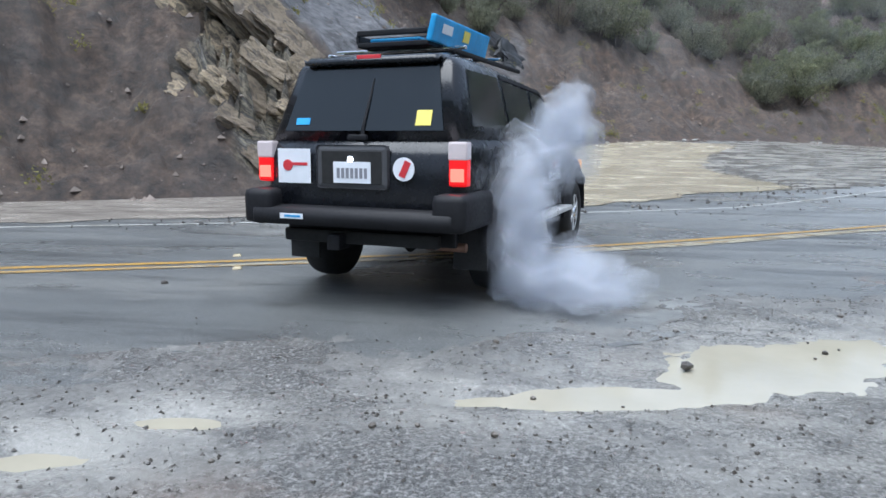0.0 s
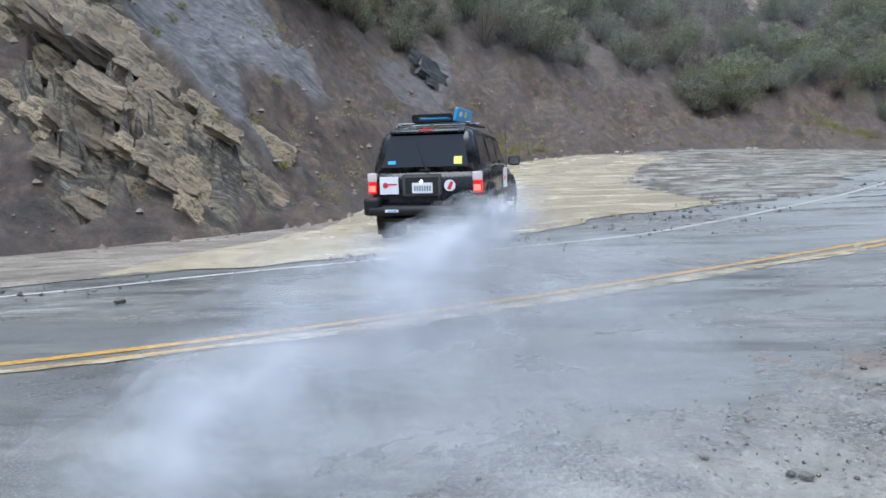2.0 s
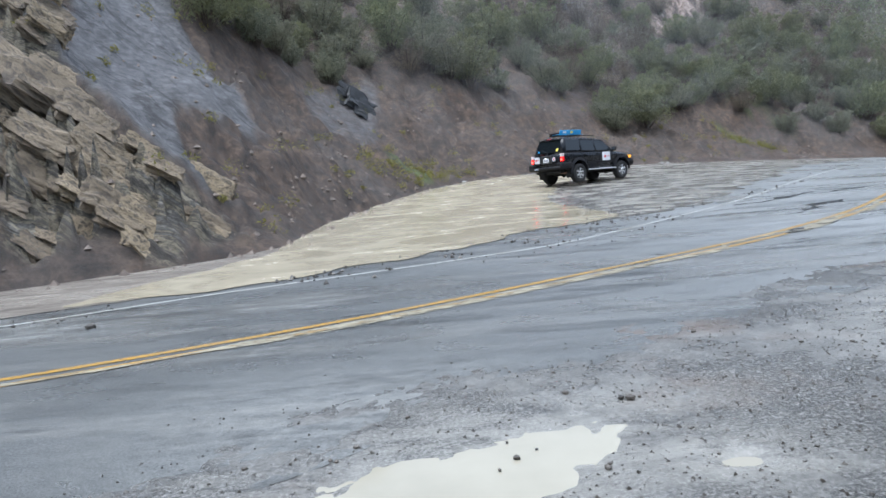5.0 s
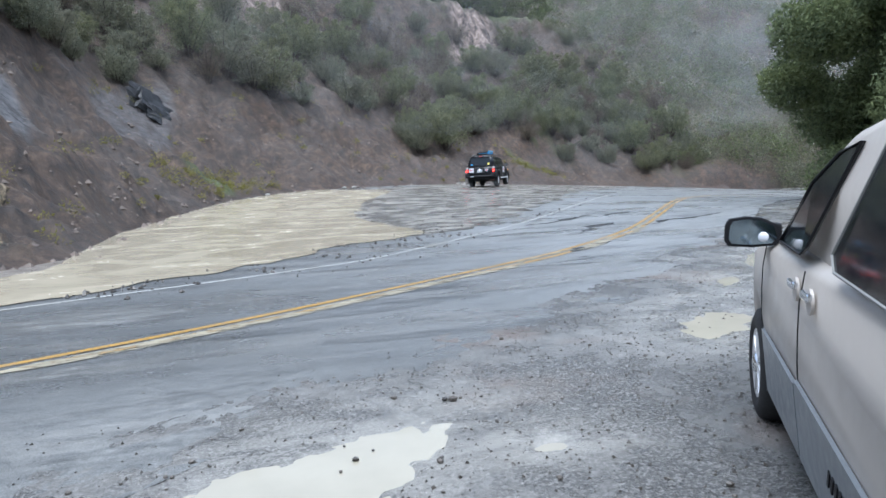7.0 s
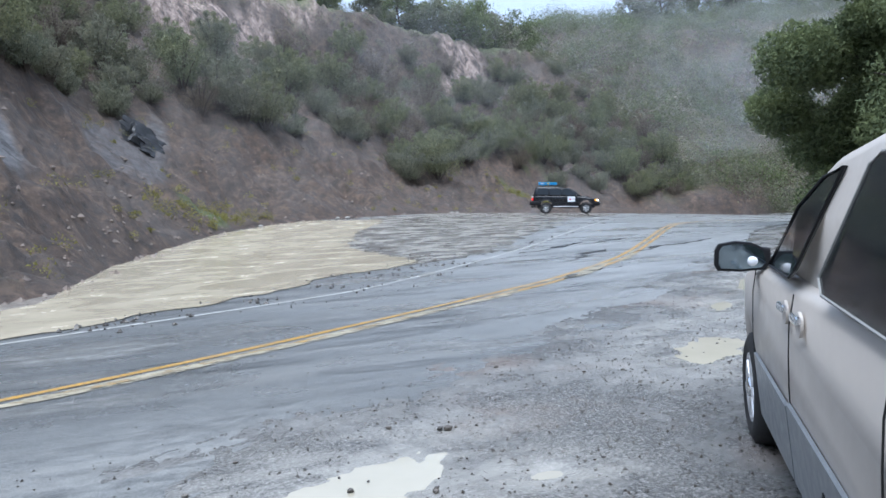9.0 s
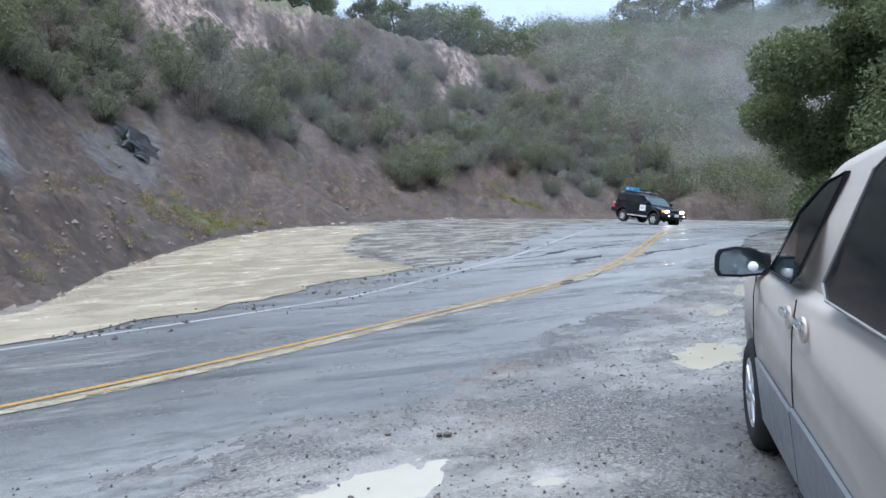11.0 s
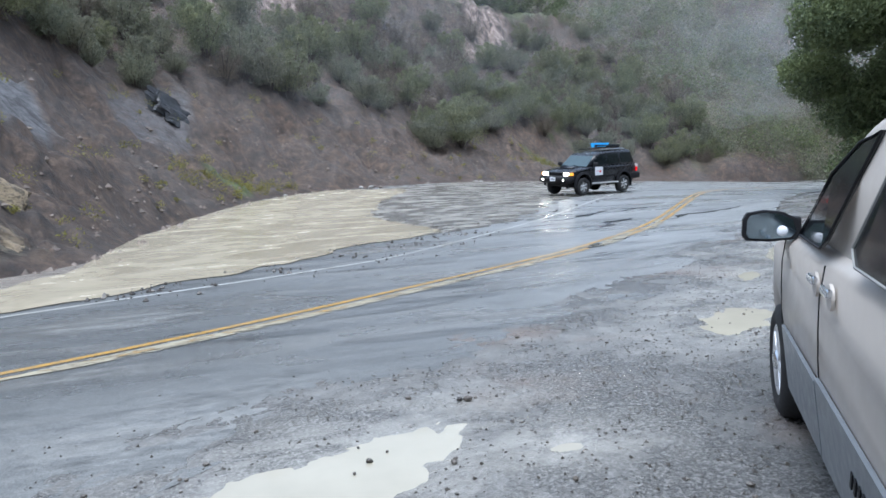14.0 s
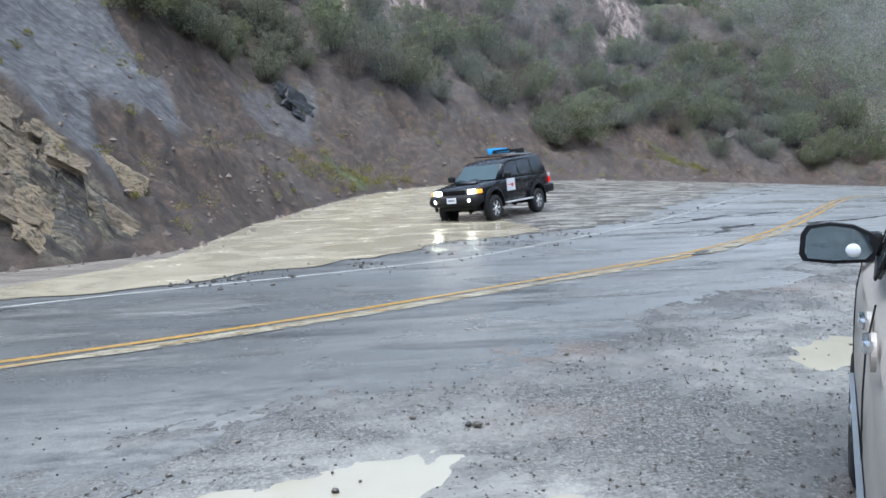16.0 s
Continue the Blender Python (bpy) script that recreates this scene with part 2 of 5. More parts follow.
mud_mat = Mat("muddy_water", 0.12)
mn = mud_mat.noise(0.5, 6, 0.55, mud_mat.coord((1, 1.5, 1), (0, 0, 30)), 1.5)
mud_mat.set(color=mud_mat.ramp(mn, [(0.3, (0.29, 0.255, 0.185)), (0.7, (0.39, 0.35, 0.265))]), rough=mud_mat.ramp(mn, [(0.3, 0.08), (0.7, 0.3)]))
mud_mat.bump(mud_mat.noise(1.6, 4, 0.5, mud_mat.coord((1, 1.4, 1), (0, 0, 30)), 1.5), 0.10, 0.05)
mud_mat = mud_mat.m

dirt = Mat("bare_hill_earth_and_rock", 0.7)

big, small = dirt.noise(0.22, 8, 0.6), dirt.noise(2.2, 12, 0.78)
dcol = dirt.ramp(small, [(0.38, (0.012, 0.0075, 0.0055)), (0.5, (0.056, 0.037, 0.027)), (0.63, (0.145, 0.102, 0.073))])
dcol = dirt.mix(dirt.ramp(big, [(0.44, 0.0), (0.62, 0.45)]), dcol, dirt.ramp(small, [(0.3, (0.035, 0.03, 0.028)), (0.7, (0.11, 0.10, 0.095))]))
patch = dirt.noise(0.8, 9, 0.72)
dcol = dirt.mix(dirt.ramp(patch, [(0.50, 0.0), (0.62, 0.65)]), dcol, dirt.ramp(small, [(0.36, (0.012, 0.008, 0.006)), (0.62, (0.075, 0.046, 0.03))]))
lay = dirt.node("CombineXYZ")
dirt.link(dirt.math("MULTIPLY", zone(dirt, "bed"), 2.6), lay.inputs[0]).link(dirt.math("MULTIPLY", zone(dirt, "lay"), 0.55), lay.inputs[1])
strata = dirt.noise(1.0, 9, 0.7, lay.outputs[0], 0.7)
fleck = dirt.noise(7.0, 9, 0.75)
rockc = dirt.ramp(strata, [(0.36, (0.010, 0.008, 0.006)), (0.43, (0.07, 0.062, 0.052)), (0.50, (0.27, 0.235, 0.165)), (0.55, (0.05, 0.045, 0.04)), (0.61, (0.16, 0.155, 0.148)), (0.70, (0.36, 0.32, 0.24))])
rockc = dirt.mix(dirt.ramp(fleck, [(0.42, 0.7), (0.55, 0.0)]), rockc, (0.03, 0.024, 0.018))
slabc = dirt.ramp(dirt.noise(2.2, 9, 0.68, dirt.coord((1, 1, 2.4), (30, 0, 20))), [(0.3, (0.05, 0.05, 0.053)), (0.5, (0.118, 0.117, 0.124)), (0.72, (0.225, 0.224, 0.234))])
slabc = dirt.mix(dirt.ramp(dirt.noise(1.0, 9, 0.7, lay.outputs[0], 1.2), [(0.40, 0.75), (0.47, 0.0)]), slabc, (0.035, 0.034, 0.036))
scarc = dirt.ramp(dirt.noise(1.3, 10, 0.75, dirt.coord((1, 1, 0.4))), [(0.40, (0.035, 0.026, 0.022)), (0.5, (0.165, 0.12, 0.10)), (0.61, (0.38, 0.30, 0.26))])
grassc = dirt.ramp(dirt.noise(6, 8, 0.7), [(0.3, (0.035, 0.05, 0.018)), (0.7, (0.12, 0.14, 0.05))])
col = dirt.mix(zone(dirt, "slab"), dcol, slabc)
col = dirt.mix(zone(dirt, "rock"), col, rockc)
col = dirt.mix(zone(dirt, "scar"), col, scarc)
col = dirt.mix(zone(dirt, "grass"), col, grassc)
dirt.set(color=col, rough=dirt.ramp(small, [(0.3, 0.5), (0.7, 0.85)]))
first = dirt.bump(dirt.noise(5, 12, 0.8), 0.9, 0.16)
dirt.bump(strata, 0.5, 0.15, first)
dirt = dirt.m



def paint(name, color):
    """Road paint worn through to the asphalt and smeared with silt."""
    m = Mat(name, 0.3)
    c = m.mix(m.ramp(m.noise(26, 6, 0.75), [(0.40, 0.85), (0.52, 0.0)]), color, (0.09, 0.088, 0.085))
    m.set(color=m.mix(m.ramp(m.noise(0.8, 6, 0.65), [(0.48, 0.0), (0.66, 0.6)]), c, (0.20, 0.175, 0.13)))
    return m.m


line_yellow = paint("worn_yellow_paint", (0.44, 0.25, 0.04))
line_white = paint("worn_white_paint", (0.46, 0.47, 0.46))
silt_mat = Mat("thin_silt_film", 0.35)
silt_mat.set(color=silt_mat.ramp(silt_mat.noise(3, 7), [(0.3, (0.22, 0.195, 0.145)), (0.7, (0.36, 0.325, 0.24))]))
silt_mat.set(alpha=silt_mat.ramp(silt_mat.noise(4.5, 9, 0.78, silt_mat.coord((0.6, 1.6, 1), (0, 0, -28))), [(0.40, 0.0), (0.53, 0.95)]))
silt_mat = silt_mat.m

# ---- ground, road, hill ----
X, Y, shape = fan(0.02, 900, 1.065, -180, 180, 181)
ground = sheet_from("ground", np.stack([X, Y, ground_z(X, Y) - 0.02], -1).reshape(-1, 3), grid_faces(*shape)[:, ::-1], gravel_mat)
tagged(ground, "wet gravel and dirt roadside ground", "ground", kind="structure")
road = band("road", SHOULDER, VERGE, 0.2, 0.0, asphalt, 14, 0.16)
tagged(road, "wet dark asphalt two-lane mountain road", "road", kind="structure")
for off in (0.11, -0.11):
    tagged(stripe(YELLOW, off, 0.10, 0.005, line_yellow, "centre_line", -40, 60), "worn double yellow centre line on wet asphalt", "road marking", kind="structure")
tagged(stripe(WHITE, 0, 0.10, 0.005, line_white, "edge_line", -40, 60), "thin faded white edge line", "road marking", kind="structure")


def smooth(v, a, b):
    k = np.clip((v - a) / (b - a), 0, 1)
    return k * k * (3 - 2 * k)


def inside(poly, x, y):
    """Signed distance to a closed outline, positive inside."""
    p = np.array(poly, float)
    best, odd = np.full(x.shape, 1e9), np.zeros(x.shape, bool)
    for a, b in zip(p, np.roll(p, -1, 0)):
        d = b - a
        k = np.clip(((x - a[0]) * d[0] + (y - a[1]) * d[1]) / (d @ d), 0, 1)
        best = np.minimum(best, np.hypot(x - a[0] - k * d[0], y - a[1] - k * d[1]))
        odd ^= ((a[1] > y) != (b[1] > y)) & (x < d[0] * (y - a[1]) / (d[1] if abs(d[1]) > 1e-9 else 1e-9) + a[0])
    return np.where(odd, best, -best)


ROCK = [(-9.6, 19.8), (-9.3, 17), (-8.5, 14.4), (-6.4, 13.2), (-4.3, 14.0), (-3.3, 16), (-3.3, 17.2), (-4.0, 16.9), (-5.4, 16.7), (-6.4, 16.9), (-7.3, 17.4), (-8.6, 19.4)]
SLAB = [(-8.0, 17.4), (-8.7, 21.1), (-9.6, 24.6), (-12.5, 30), (-11, 36), (-8.0, 29.5), (-6.5, 28.3), (-4.1, 23.7), (-5.2, 22), (-5.8, 20.7), (-5.3, 19.4), (-4.1, 17.3), (-3.4, 17.6), (-4, 16.6), (-5.5, 16.6), (-6.2, 16.8)]
SLAB_2 = [(-4.1, 31.5), (-3.8, 38), (-1.8, 40), (-0.8, 40), (-0.5, 38.2), (-1.7, 32.5), (-2.6, 32)]


def hill_zones(d, run, x, y):
    """How far each place is bedded rock, grey slab or grass."""
    w = fractal(x / 1.7, y / 1.7, 41, 4) * 0.55
    rock = smooth(inside(ROCK, x, y) + w, -0.15, 0.25)
    slab = np.maximum(smooth(inside(SLAB, x, y) + w * 0.7, -0.1, 0.2) * (1 - rock), 0.55 * smooth(inside(SLAB_2, x, y) + w * 1.4, 0, 0.5))
    grass = smooth(w + fractal(x / 3, y / 3, 77, 3) * 0.6, 0.1, 0.5) * np.maximum(smooth(run, 78, 79.5) * (1 - smooth(run, 84, 85.5)) * (1 - smooth(d, 1.6, 2.6)) * smooth(d, 0.2, 0.4), smooth(run, 112, 114) * (1 - smooth(run, 119, 121)) * smooth(d, 2, 3) * (1 - smooth(d, 7, 9)))
    grass = np.maximum(grass, 0.85 * smooth(d, 22.4, 23.2) * (1 - smooth(d, 30, 34)))
    return rock, slab, grass


def bedding(x, y, z):
    """Across and along the tilted rock beds, which dip towards the bend."""
    q = 0.85 * x + 0.5 * y
    return z + 0.85 * q + 0.35 * fractal(x / 1.4, y / 1.4, 5, 3), q - 0.8 * z


def hill_height(x, y):
    d, run = side(FOOT, x, y)
    near = np.clip((13 - np.hypot(x + 5.2, y - 18)) / 5, 0, 1)
    e = d + near * np.clip(d, 0, 4) * np.clip(1.5 - d / 8, 0, 1) * 0.8
    wob = fractal(x / 9, y / 9, 3, 4)
    back = np.clip((15 - np.hypot(x + 8, y - 23)) / 6, 0, 1) * smooth(d, 3.5, 10)
    e2 = np.clip(e + wob * 1.3 * np.clip(e / 5, 0, 1), -2, None)
    h = np.interp(e2, [-2, 0, 0.7, 9, 18, 22.5, 31, 70, 200], [-1.2, -0.02, 0.5, 6.2, 12.6, 19.6, 21, 24, 28])
    bearing = np.degrees(np.arctan2(x - 0.5, y))
    spur = np.interp(bearing - 1.2 * wob, [20, 24, 27, 30, 33.7, 37, 41, 44], [34, 25, 19.5, 15.5, 9.6, 6, 2.2, -1.5])
    h = np.minimum(h, spur)
    h = h + 4.2 * back
    rock, slab, grass = hill_zones(d, run, x, y)
    amp = np.clip(e / 2, 0, 1)
    bed, _ = bedding(x, y, h)
    ledge = np.abs((bed * 0.8) % 1 - 0.3) - 0.3 + 0.35 * (np.abs((bed * 2.9) % 1 - 0.3) - 0.3)
    gully = -np.abs(value_noise(run / 1.9 + 0.5 * wob, d / 9, 61)) * 0.95 * np.clip(1.2 - np.abs(d - 4.5) / 5, 0, 1)
    rough = 0.5 * fractal(x / 3.2, y / 3.2, 11, 5, 0.55) + 0.22 * fractal(x / 0.7, y / 0.7, 23, 4, 0.6) - 0.38 * np.abs(value_noise(run / 0.75 + 0.7 * wob, d / 5, 67)) * np.clip(1.3 - np.abs(d - 4) / 5, 0, 1)
    scar = smooth(e2 + 0.8 * wob, 16.6, 17.8) * (1 - smooth(e2, 22.3, 23)) * (smooth(bearing + 2 * wob, -7, -4) * (1 - smooth(bearing + 2 * wob, 10, 12)) + smooth(bearing, 16.5, 18) * (1 - smooth(bearing, 22.5, 24.5))) * smooth(fractal(x / 8, y / 8, 91, 3), -0.55, -0.2)
    h += amp * (rough * (1 - 0.7 * slab) + gully + rock * (2.1 * ledge + 0.8 * fractal(x / 1.3, y / 1.3, 29, 4, 0.62)) + scar * 0.8 * fractal(x / 1.6, y / 1.6, 33, 4, 0.6))
    return ground_z(x, y) + h, d, run, (rock, slab, scar, grass)


def hill_mesh(name, X, Y, Z, keep, shape, zones):
    faces = grid_faces(*shape)[:, ::-1]
    faces = faces[keep.reshape(-1)[faces].all(1)]
    ob = sheet_from(name, np.stack([X, Y, Z], -1).reshape(-1, 3), faces, dirt)
    for key, v in zip(("rock", "slab", "scar", "grass", "bed", "lay"), (*zones, *bedding(X, Y, Z))):
        ob.data.attributes.new(key, "FLOAT", "POINT").data.foreach_set("value", v.reshape(-1).astype(np.float32))
    return ob


X, Y, shape = fan(8.5, 330, 1.0115, -88, 75, 720)
Z, D, RUN, zones = hill_height(X, Y)
hill = hill_mesh("hillside", X, Y, Z, D > -1.2, shape, zones)
tagged(hill, "steep eroded brown earth and rock roadside cut", "hillside", kind="structure")


def far_height(x, y):
    r, b = np.hypot(x - 0.5, y), np.degrees(np.arctan2(x - 0.5, y))
    start = 74 + 4 * np.sin(b / 7)
    h = np.interp(r - start + 5 * fractal(x / 20, y / 20, 51, 4), [-6, -1, 2, 40, 60, 200], [-9, -2.5, 1.4, 27, 33, 44])
    return ground_z(x, y) + h + 0.9 * fractal(x / 6, y / 6, 53, 4) * smooth(r - start, 0, 6), r - start


X, Y, shape = fan(70, 420, 1.014, 22, 100, 260)
Z, D = far_height(X, Y)
far_zones = (0 * X, 0 * X, 0 * X, smooth(fractal(X / 9, Y / 9, 57, 4), -0.2, 0.5) * 0.25)
far_hill = hill_mesh("far_hillside", X, Y, Z, D > -4, shape, far_zones)
tagged(far_hill, "brush-covered slope across the bend, pale in rain mist", "hillside", kind="structure")


# ---- plants ----
def leaf_material(name, dark, mid, light):
    """Leaves that let part of the light through."""
    m = Mat(name, 0.55)
    isl = m.node("NewGeometry").outputs["Random Per Island"]
    rnd = m.node("ObjectInfo").outputs["Random"]
    c = m.ramp(isl, [(0.0, dark), (0.55, mid), (1.0, light)])
    c = m.mix(m.math("MULTIPLY", rnd, 0.45), c, (mid[0] * 1.05, mid[1] * 0.85, mid[2] * 0.9))
    c = m.mix(m.ramp(m.noise(1.1, 4, 0.5), [(0.4, 0.0), (0.65, 0.5)]), c, (light[0], light[1] * 0.97, light[2] * 0.8))
    m.set(color=c, spec=0.12, rough=0.7)
    through_leaf, both = m.node("BsdfTranslucent"), m.node("MixShader", Fac=0.42)
    m.link(c, through_leaf.inputs["Color"]).link(m.b.outputs[0], both.inputs[1]).link(through_leaf.outputs[0], both.inputs[2])
    m.link(both.outputs[0], m.t.nodes["Material Output"].inputs["Surface"])
    return m.m


leaf_sage = leaf_material("sage_brush_leaves", (0.115, 0.127, 0.098), (0.178, 0.192, 0.144), (0.253, 0.267, 0.196))
leaf_green = leaf_material("green_shrub_leaves", (0.101, 0.115, 0.076), (0.167, 0.189, 0.117), (0.247, 0.267, 0.161))
leaf_oak = leaf_material("dark_oak_leaves", (0.062, 0.082, 0.045), (0.123, 0.157, 0.084), (0.213, 0.252, 0.129))
leaf_dry = leaf_material("dry_brown_brush", (0.098, 0.086, 0.072), (0.155, 0.138, 0.113), (0.230, 0.207, 0.167))
leaf_weed = leaf_material("yellow_green_weed_leaves", (0.07, 0.075, 0.02), (0.17, 0.175, 0.055), (0.30, 0.29, 0.11))
bark = plain("grey_brown_bark", (0.07, 0.055, 0.045), 0.85, 0, 0.4, 12)


def leaves(rng, centres, radii, count, size, up=0.35):
    """Many small folded leaf blades round the given clump centres: vertices and faces."""
    centres, radii = np.asarray(centres, float), np.asarray(radii, float)
    k = rng.integers(0, len(centres), count)
    d = rng.normal(size=(count, 3))
    d /= np.linalg.norm(d, axis=1)[:, None]
    p = centres[k] + d * radii[k][:, None] * (rng.random((count, 1)) ** 0.45) * np.array([1, 1, 0.85])
    a = rng.normal(size=(count, 3)) + [0, 0, up]
    a /= np.linalg.norm(a, axis=1)[:, None]
    b = np.cross(a, rng.normal(size=(count, 3)))
    b /= np.linalg.norm(b, axis=1)[:, None]
    s = (size * (0.6 + 0.8 * rng.random(count)))[:, None] if np.ndim(size) == 0 else (size[k] * (0.6 + 0.8 * rng.random(count)))[:, None]
    v = np.stack([p - b * s * 0.45, p + b * s * 0.45, p + a * s * 1.7], 1).reshape(-1, 3)
    f = np.arange(count * 3).reshape(-1, 3)
    return v, f


def tube(bm, pts, radii, seg=6):
    """A tapering limb along points."""
    rings = []
    for i, (p, r) in enumerate(zip(pts, radii)):
        p = Vector(p)
        d = (Vector(pts[min(i + 1, len(pts) - 1)]) - Vector(pts[max(i - 1, 0)])).normalized()
        s = d.orthogonal().normalized()
        t = d.cross(s)
        rings.append([bm.verts.new(p + (s * math.cos(a) + t * math.sin(a)) * r) for a in [2 * math.pi * k / seg for k in range(seg)]])
    for a, b in zip(rings, rings[1:]):
        for k in range(seg):
            bm.faces.new((a[k], a[(k + 1) % seg], b[(k + 1) % seg], b[k]))
    bm.faces.new(rings[-1])
    bm.faces.new(rings[0][::-1])


def part(name, bm, material, parent, label="", smooth=False):
    me = bpy.data.meshes.new(name)
    bm.to_mesh(me)
    bm.free()
    me.materials.append(material)
    if smooth:
        me.polygons.foreach_set("use_smooth", [True] * len(me.polygons))
    ob = new(name, me)
    ob.parent = parent
    return tagged(ob, label)


def leaf_part(name, v, f, material, parent):
    ob = sheet_from(name, v, f, material, False)
    ob.parent = parent
    return ob


def shrub(seed, radius, height, material, label, count=3200, leaf=0.05):
    """A billowing wild shrub: stems fan out to feathery plumes of leaves."""
    rng = np.random.default_rng(seed)
    root = tagged(new("shrub"), label, "shrub", "shrubs on the roadside slope")
    n = 13
    ang, rad = 2.4 * np.arange(n) + rng.random(n) * 0.7, radius * 0.8 * np.sqrt((np.arange(n) + 0.4) / n)
    tip = height * (0.62 + 0.42 * rng.random(n)) * (1 - 0.5 * (rad / radius) ** 2)
    bm = bmesh.new()
    c, r = [], []
    for a, q, z in zip(ang, rad, tip):
        x, y = math.cos(a) * q, math.sin(a) * q
        tube(bm, [(0, 0, -0.2), (x * 0.45, y * 0.45, z * 0.5), (x, y, z)], [0.035, 0.022, 0.008], 4)
        for k in (0.35, 0.6, 0.82, 1.0):
            c.append((x * (0.3 + 0.7 * k) + rng.normal() * 0.06, y * (0.3 + 0.7 * k) + rng.normal() * 0.06, z * k))
            r.append(radius * (0.30 - 0.16 * abs(k - 0.55) - 0.10 * (k == 1.0)))
    v, f = leaves(rng, c, r, count, leaf, 0.9)
    leaf_part("foliage", v, f, material, root)
    part("stem", bm, bark, root)
    return root


def tree(seed, height, spread, material, label, count, leaf, trunk=0.22, low=0.35, skirt=0.08):
    """A tree: bent trunk, limbs and a ragged crown."""
    rng = np.random.default_rng(seed)
    root = tagged(new("tree"), label, "tree")
    bm = bmesh.new()
    bend = rng.normal(size=2) * 0.06 * height
    tube(bm, [(0, 0, -0.4), (bend[0] * 0.3, bend[1] * 0.3, height * 0.3), (bend[0], bend[1], height * 0.62), (bend[0] * 1.3, bend[1] * 1.3, height * 0.92)], [trunk, trunk * 0.8, trunk * 0.5, trunk * 0.12], 8)
    c, r = [], []
    for k in range(16):
        a, z = 2.4 * k + rng.random(), height * (low + (0.93 - low) * (k + 0.5) / 16)
        reach = spread * (0.55 + 0.45 * rng.random()) * math.sqrt(max(skirt, 1 - ((z / height - 0.55) / 0.5) ** 2))
        tip = (bend[0] + math.cos(a) * reach, bend[1] + math.sin(a) * reach, z + height * 0.06)
        tube(bm, [(bend[0] * 0.7, bend[1] * 0.7, z * 0.8), (tip[0] * 0.5, tip[1] * 0.5, z * 0.95), tip], [trunk * 0.35, trunk * 0.22, trunk * 0.05], 5)
        for q in (0.5, 0.75, 1.0):
            c.append((tip[0] * q + rng.normal() * 0.1 * spread, tip[1] * q + rng.normal() * 0.1 * spread, z + height * 0.05 * rng.normal()))
            r.append(spread * (0.16 + 0.16 * rng.random()))
    part("trunk", bm, bark, root)
    v, f = leaves(rng, c, r, count, leaf)
    leaf_part("crown", v, f, material, root)
    return root


def hill_at(x, y):
    z, d, run, zones = hill_height(np.array([float(x)]), np.array([float(y)]))
    return float(z[0]), float(d[0]), float(run[0])


rng = np.random.default_rng(5)
KINDS = [shrub(1, 1.3, 1.9, leaf_sage, "grey-green sage shrub on the earth slope", 7500, 0.042), shrub(2, 1.5, 2.4, leaf_green, "bushy green shrub on the earth slope", 8500, 0.045),
         shrub(3, 1.1, 1.4, leaf_sage, "low grey-green shrub on the earth slope", 5500, 0.04), shrub(4, 1.4, 2.3, leaf_dry, "bare brownish brush on the earth slope", 5500, 0.036),
         shrub(5, 1.7, 2.1, leaf_green, "wide green shrub on the earth slope", 9000, 0.045), shrub(6, 1.2, 1.7, leaf_dry, "dry twiggy brown shrub on the earth slope", 5000, 0.036)]
spots = []
cx, cy = rng.uniform(-26, 60, 14000), rng.uniform(14, 82, 14000)
cz, cd, crun, czone = hill_height(cx, cy)
bare = (inside(SLAB, cx, cy) > -0.9) | (inside(ROCK, cx, cy) > -0.4) | (czone[2] > 0.35)
for x, y, z, d, run, no in zip(cx, cy, cz, cd, crun, bare):
    b = math.degrees(math.atan2(x - 0.5, y))
    low = float(np.interp(run, [55, 70, 78, 86, 96, 104, 110, 116, 128, 140], [7.5, 6.8, 7.4, 8.2, 8.4, 8.4, 8.6, 8.4, 6.4, 4.5])) + 0.5 * math.sin(run * 1.3)
    if len(spots) >= 350 or not (low - (3.5 if run > 100 and math.sin(37 * x) > 0.86 else 0) < d < 19.5) or d > 11 and math.sin(x * 0.9) + math.sin(y * 1.1 + x * 0.4) < -0.55 or b > 41 or no:
        continue
    if any((x - q[0]) ** 2 + (y - q[1]) ** 2 < (1.5 if d < 13 else 1.9) ** 2 for q in spots):
        continue
    spots.append((x, y, z))
for i, (x, y, z) in enumerate(spots):
    k = rng.choice(6, p=[0.25, 0.22, 0.14, 0.14, 0.15, 0.10])
    s = 0.85 + 0.75 * rng.random()
    m = pose(x, y, z - 0.1, 0, 0, 360 * rng.random())
    if i < 6:
        k = i
        KINDS[k].matrix_basis = m
    else:
        c = copy_thing(KINDS[k], m)
        c.scale = (s, s, s * (0.85 + 0.3 * rng.random()))


def scatter(name, label, count, place, size, n_leaves, leaf, material):
    """Uncountable brush as one mesh."""
    r = np.random.default_rng(len(name) * 7 + count)
    p = place(r)[:count]
    s = size * (0.5 + r.random(len(p)))
    v, f = leaves(r, p + np.stack([0 * s, 0 * s, s * 0.45], 1), s, n_leaves, leaf)
    return tagged(sheet_from(name, v, f, material, False), label, "brush", kind="stuff")


def upper(r):
    x, y, k = r.uniform(-30, 58, 20000), r.uniform(20, 95, 20000), r.random(20000)
    z, d, run, zones = hill_height(x, y)
    ok = (inside(SLAB, x, y) < -0.9) & (inside(ROCK, x, y) < -0.3) & ((zones[2] < 0.3) | (k > 0.93)) & (d > np.interp(run, [96, 104, 112, 120, 130], [9.5, 9.0, 9.0, 8.2, 6.5])) & (d < 36) & (np.degrees(np.arctan2(x, y)) < 42) & ~((d > 22.3) & (d < 27))
    return np.stack([x, y, z], 1)[ok]


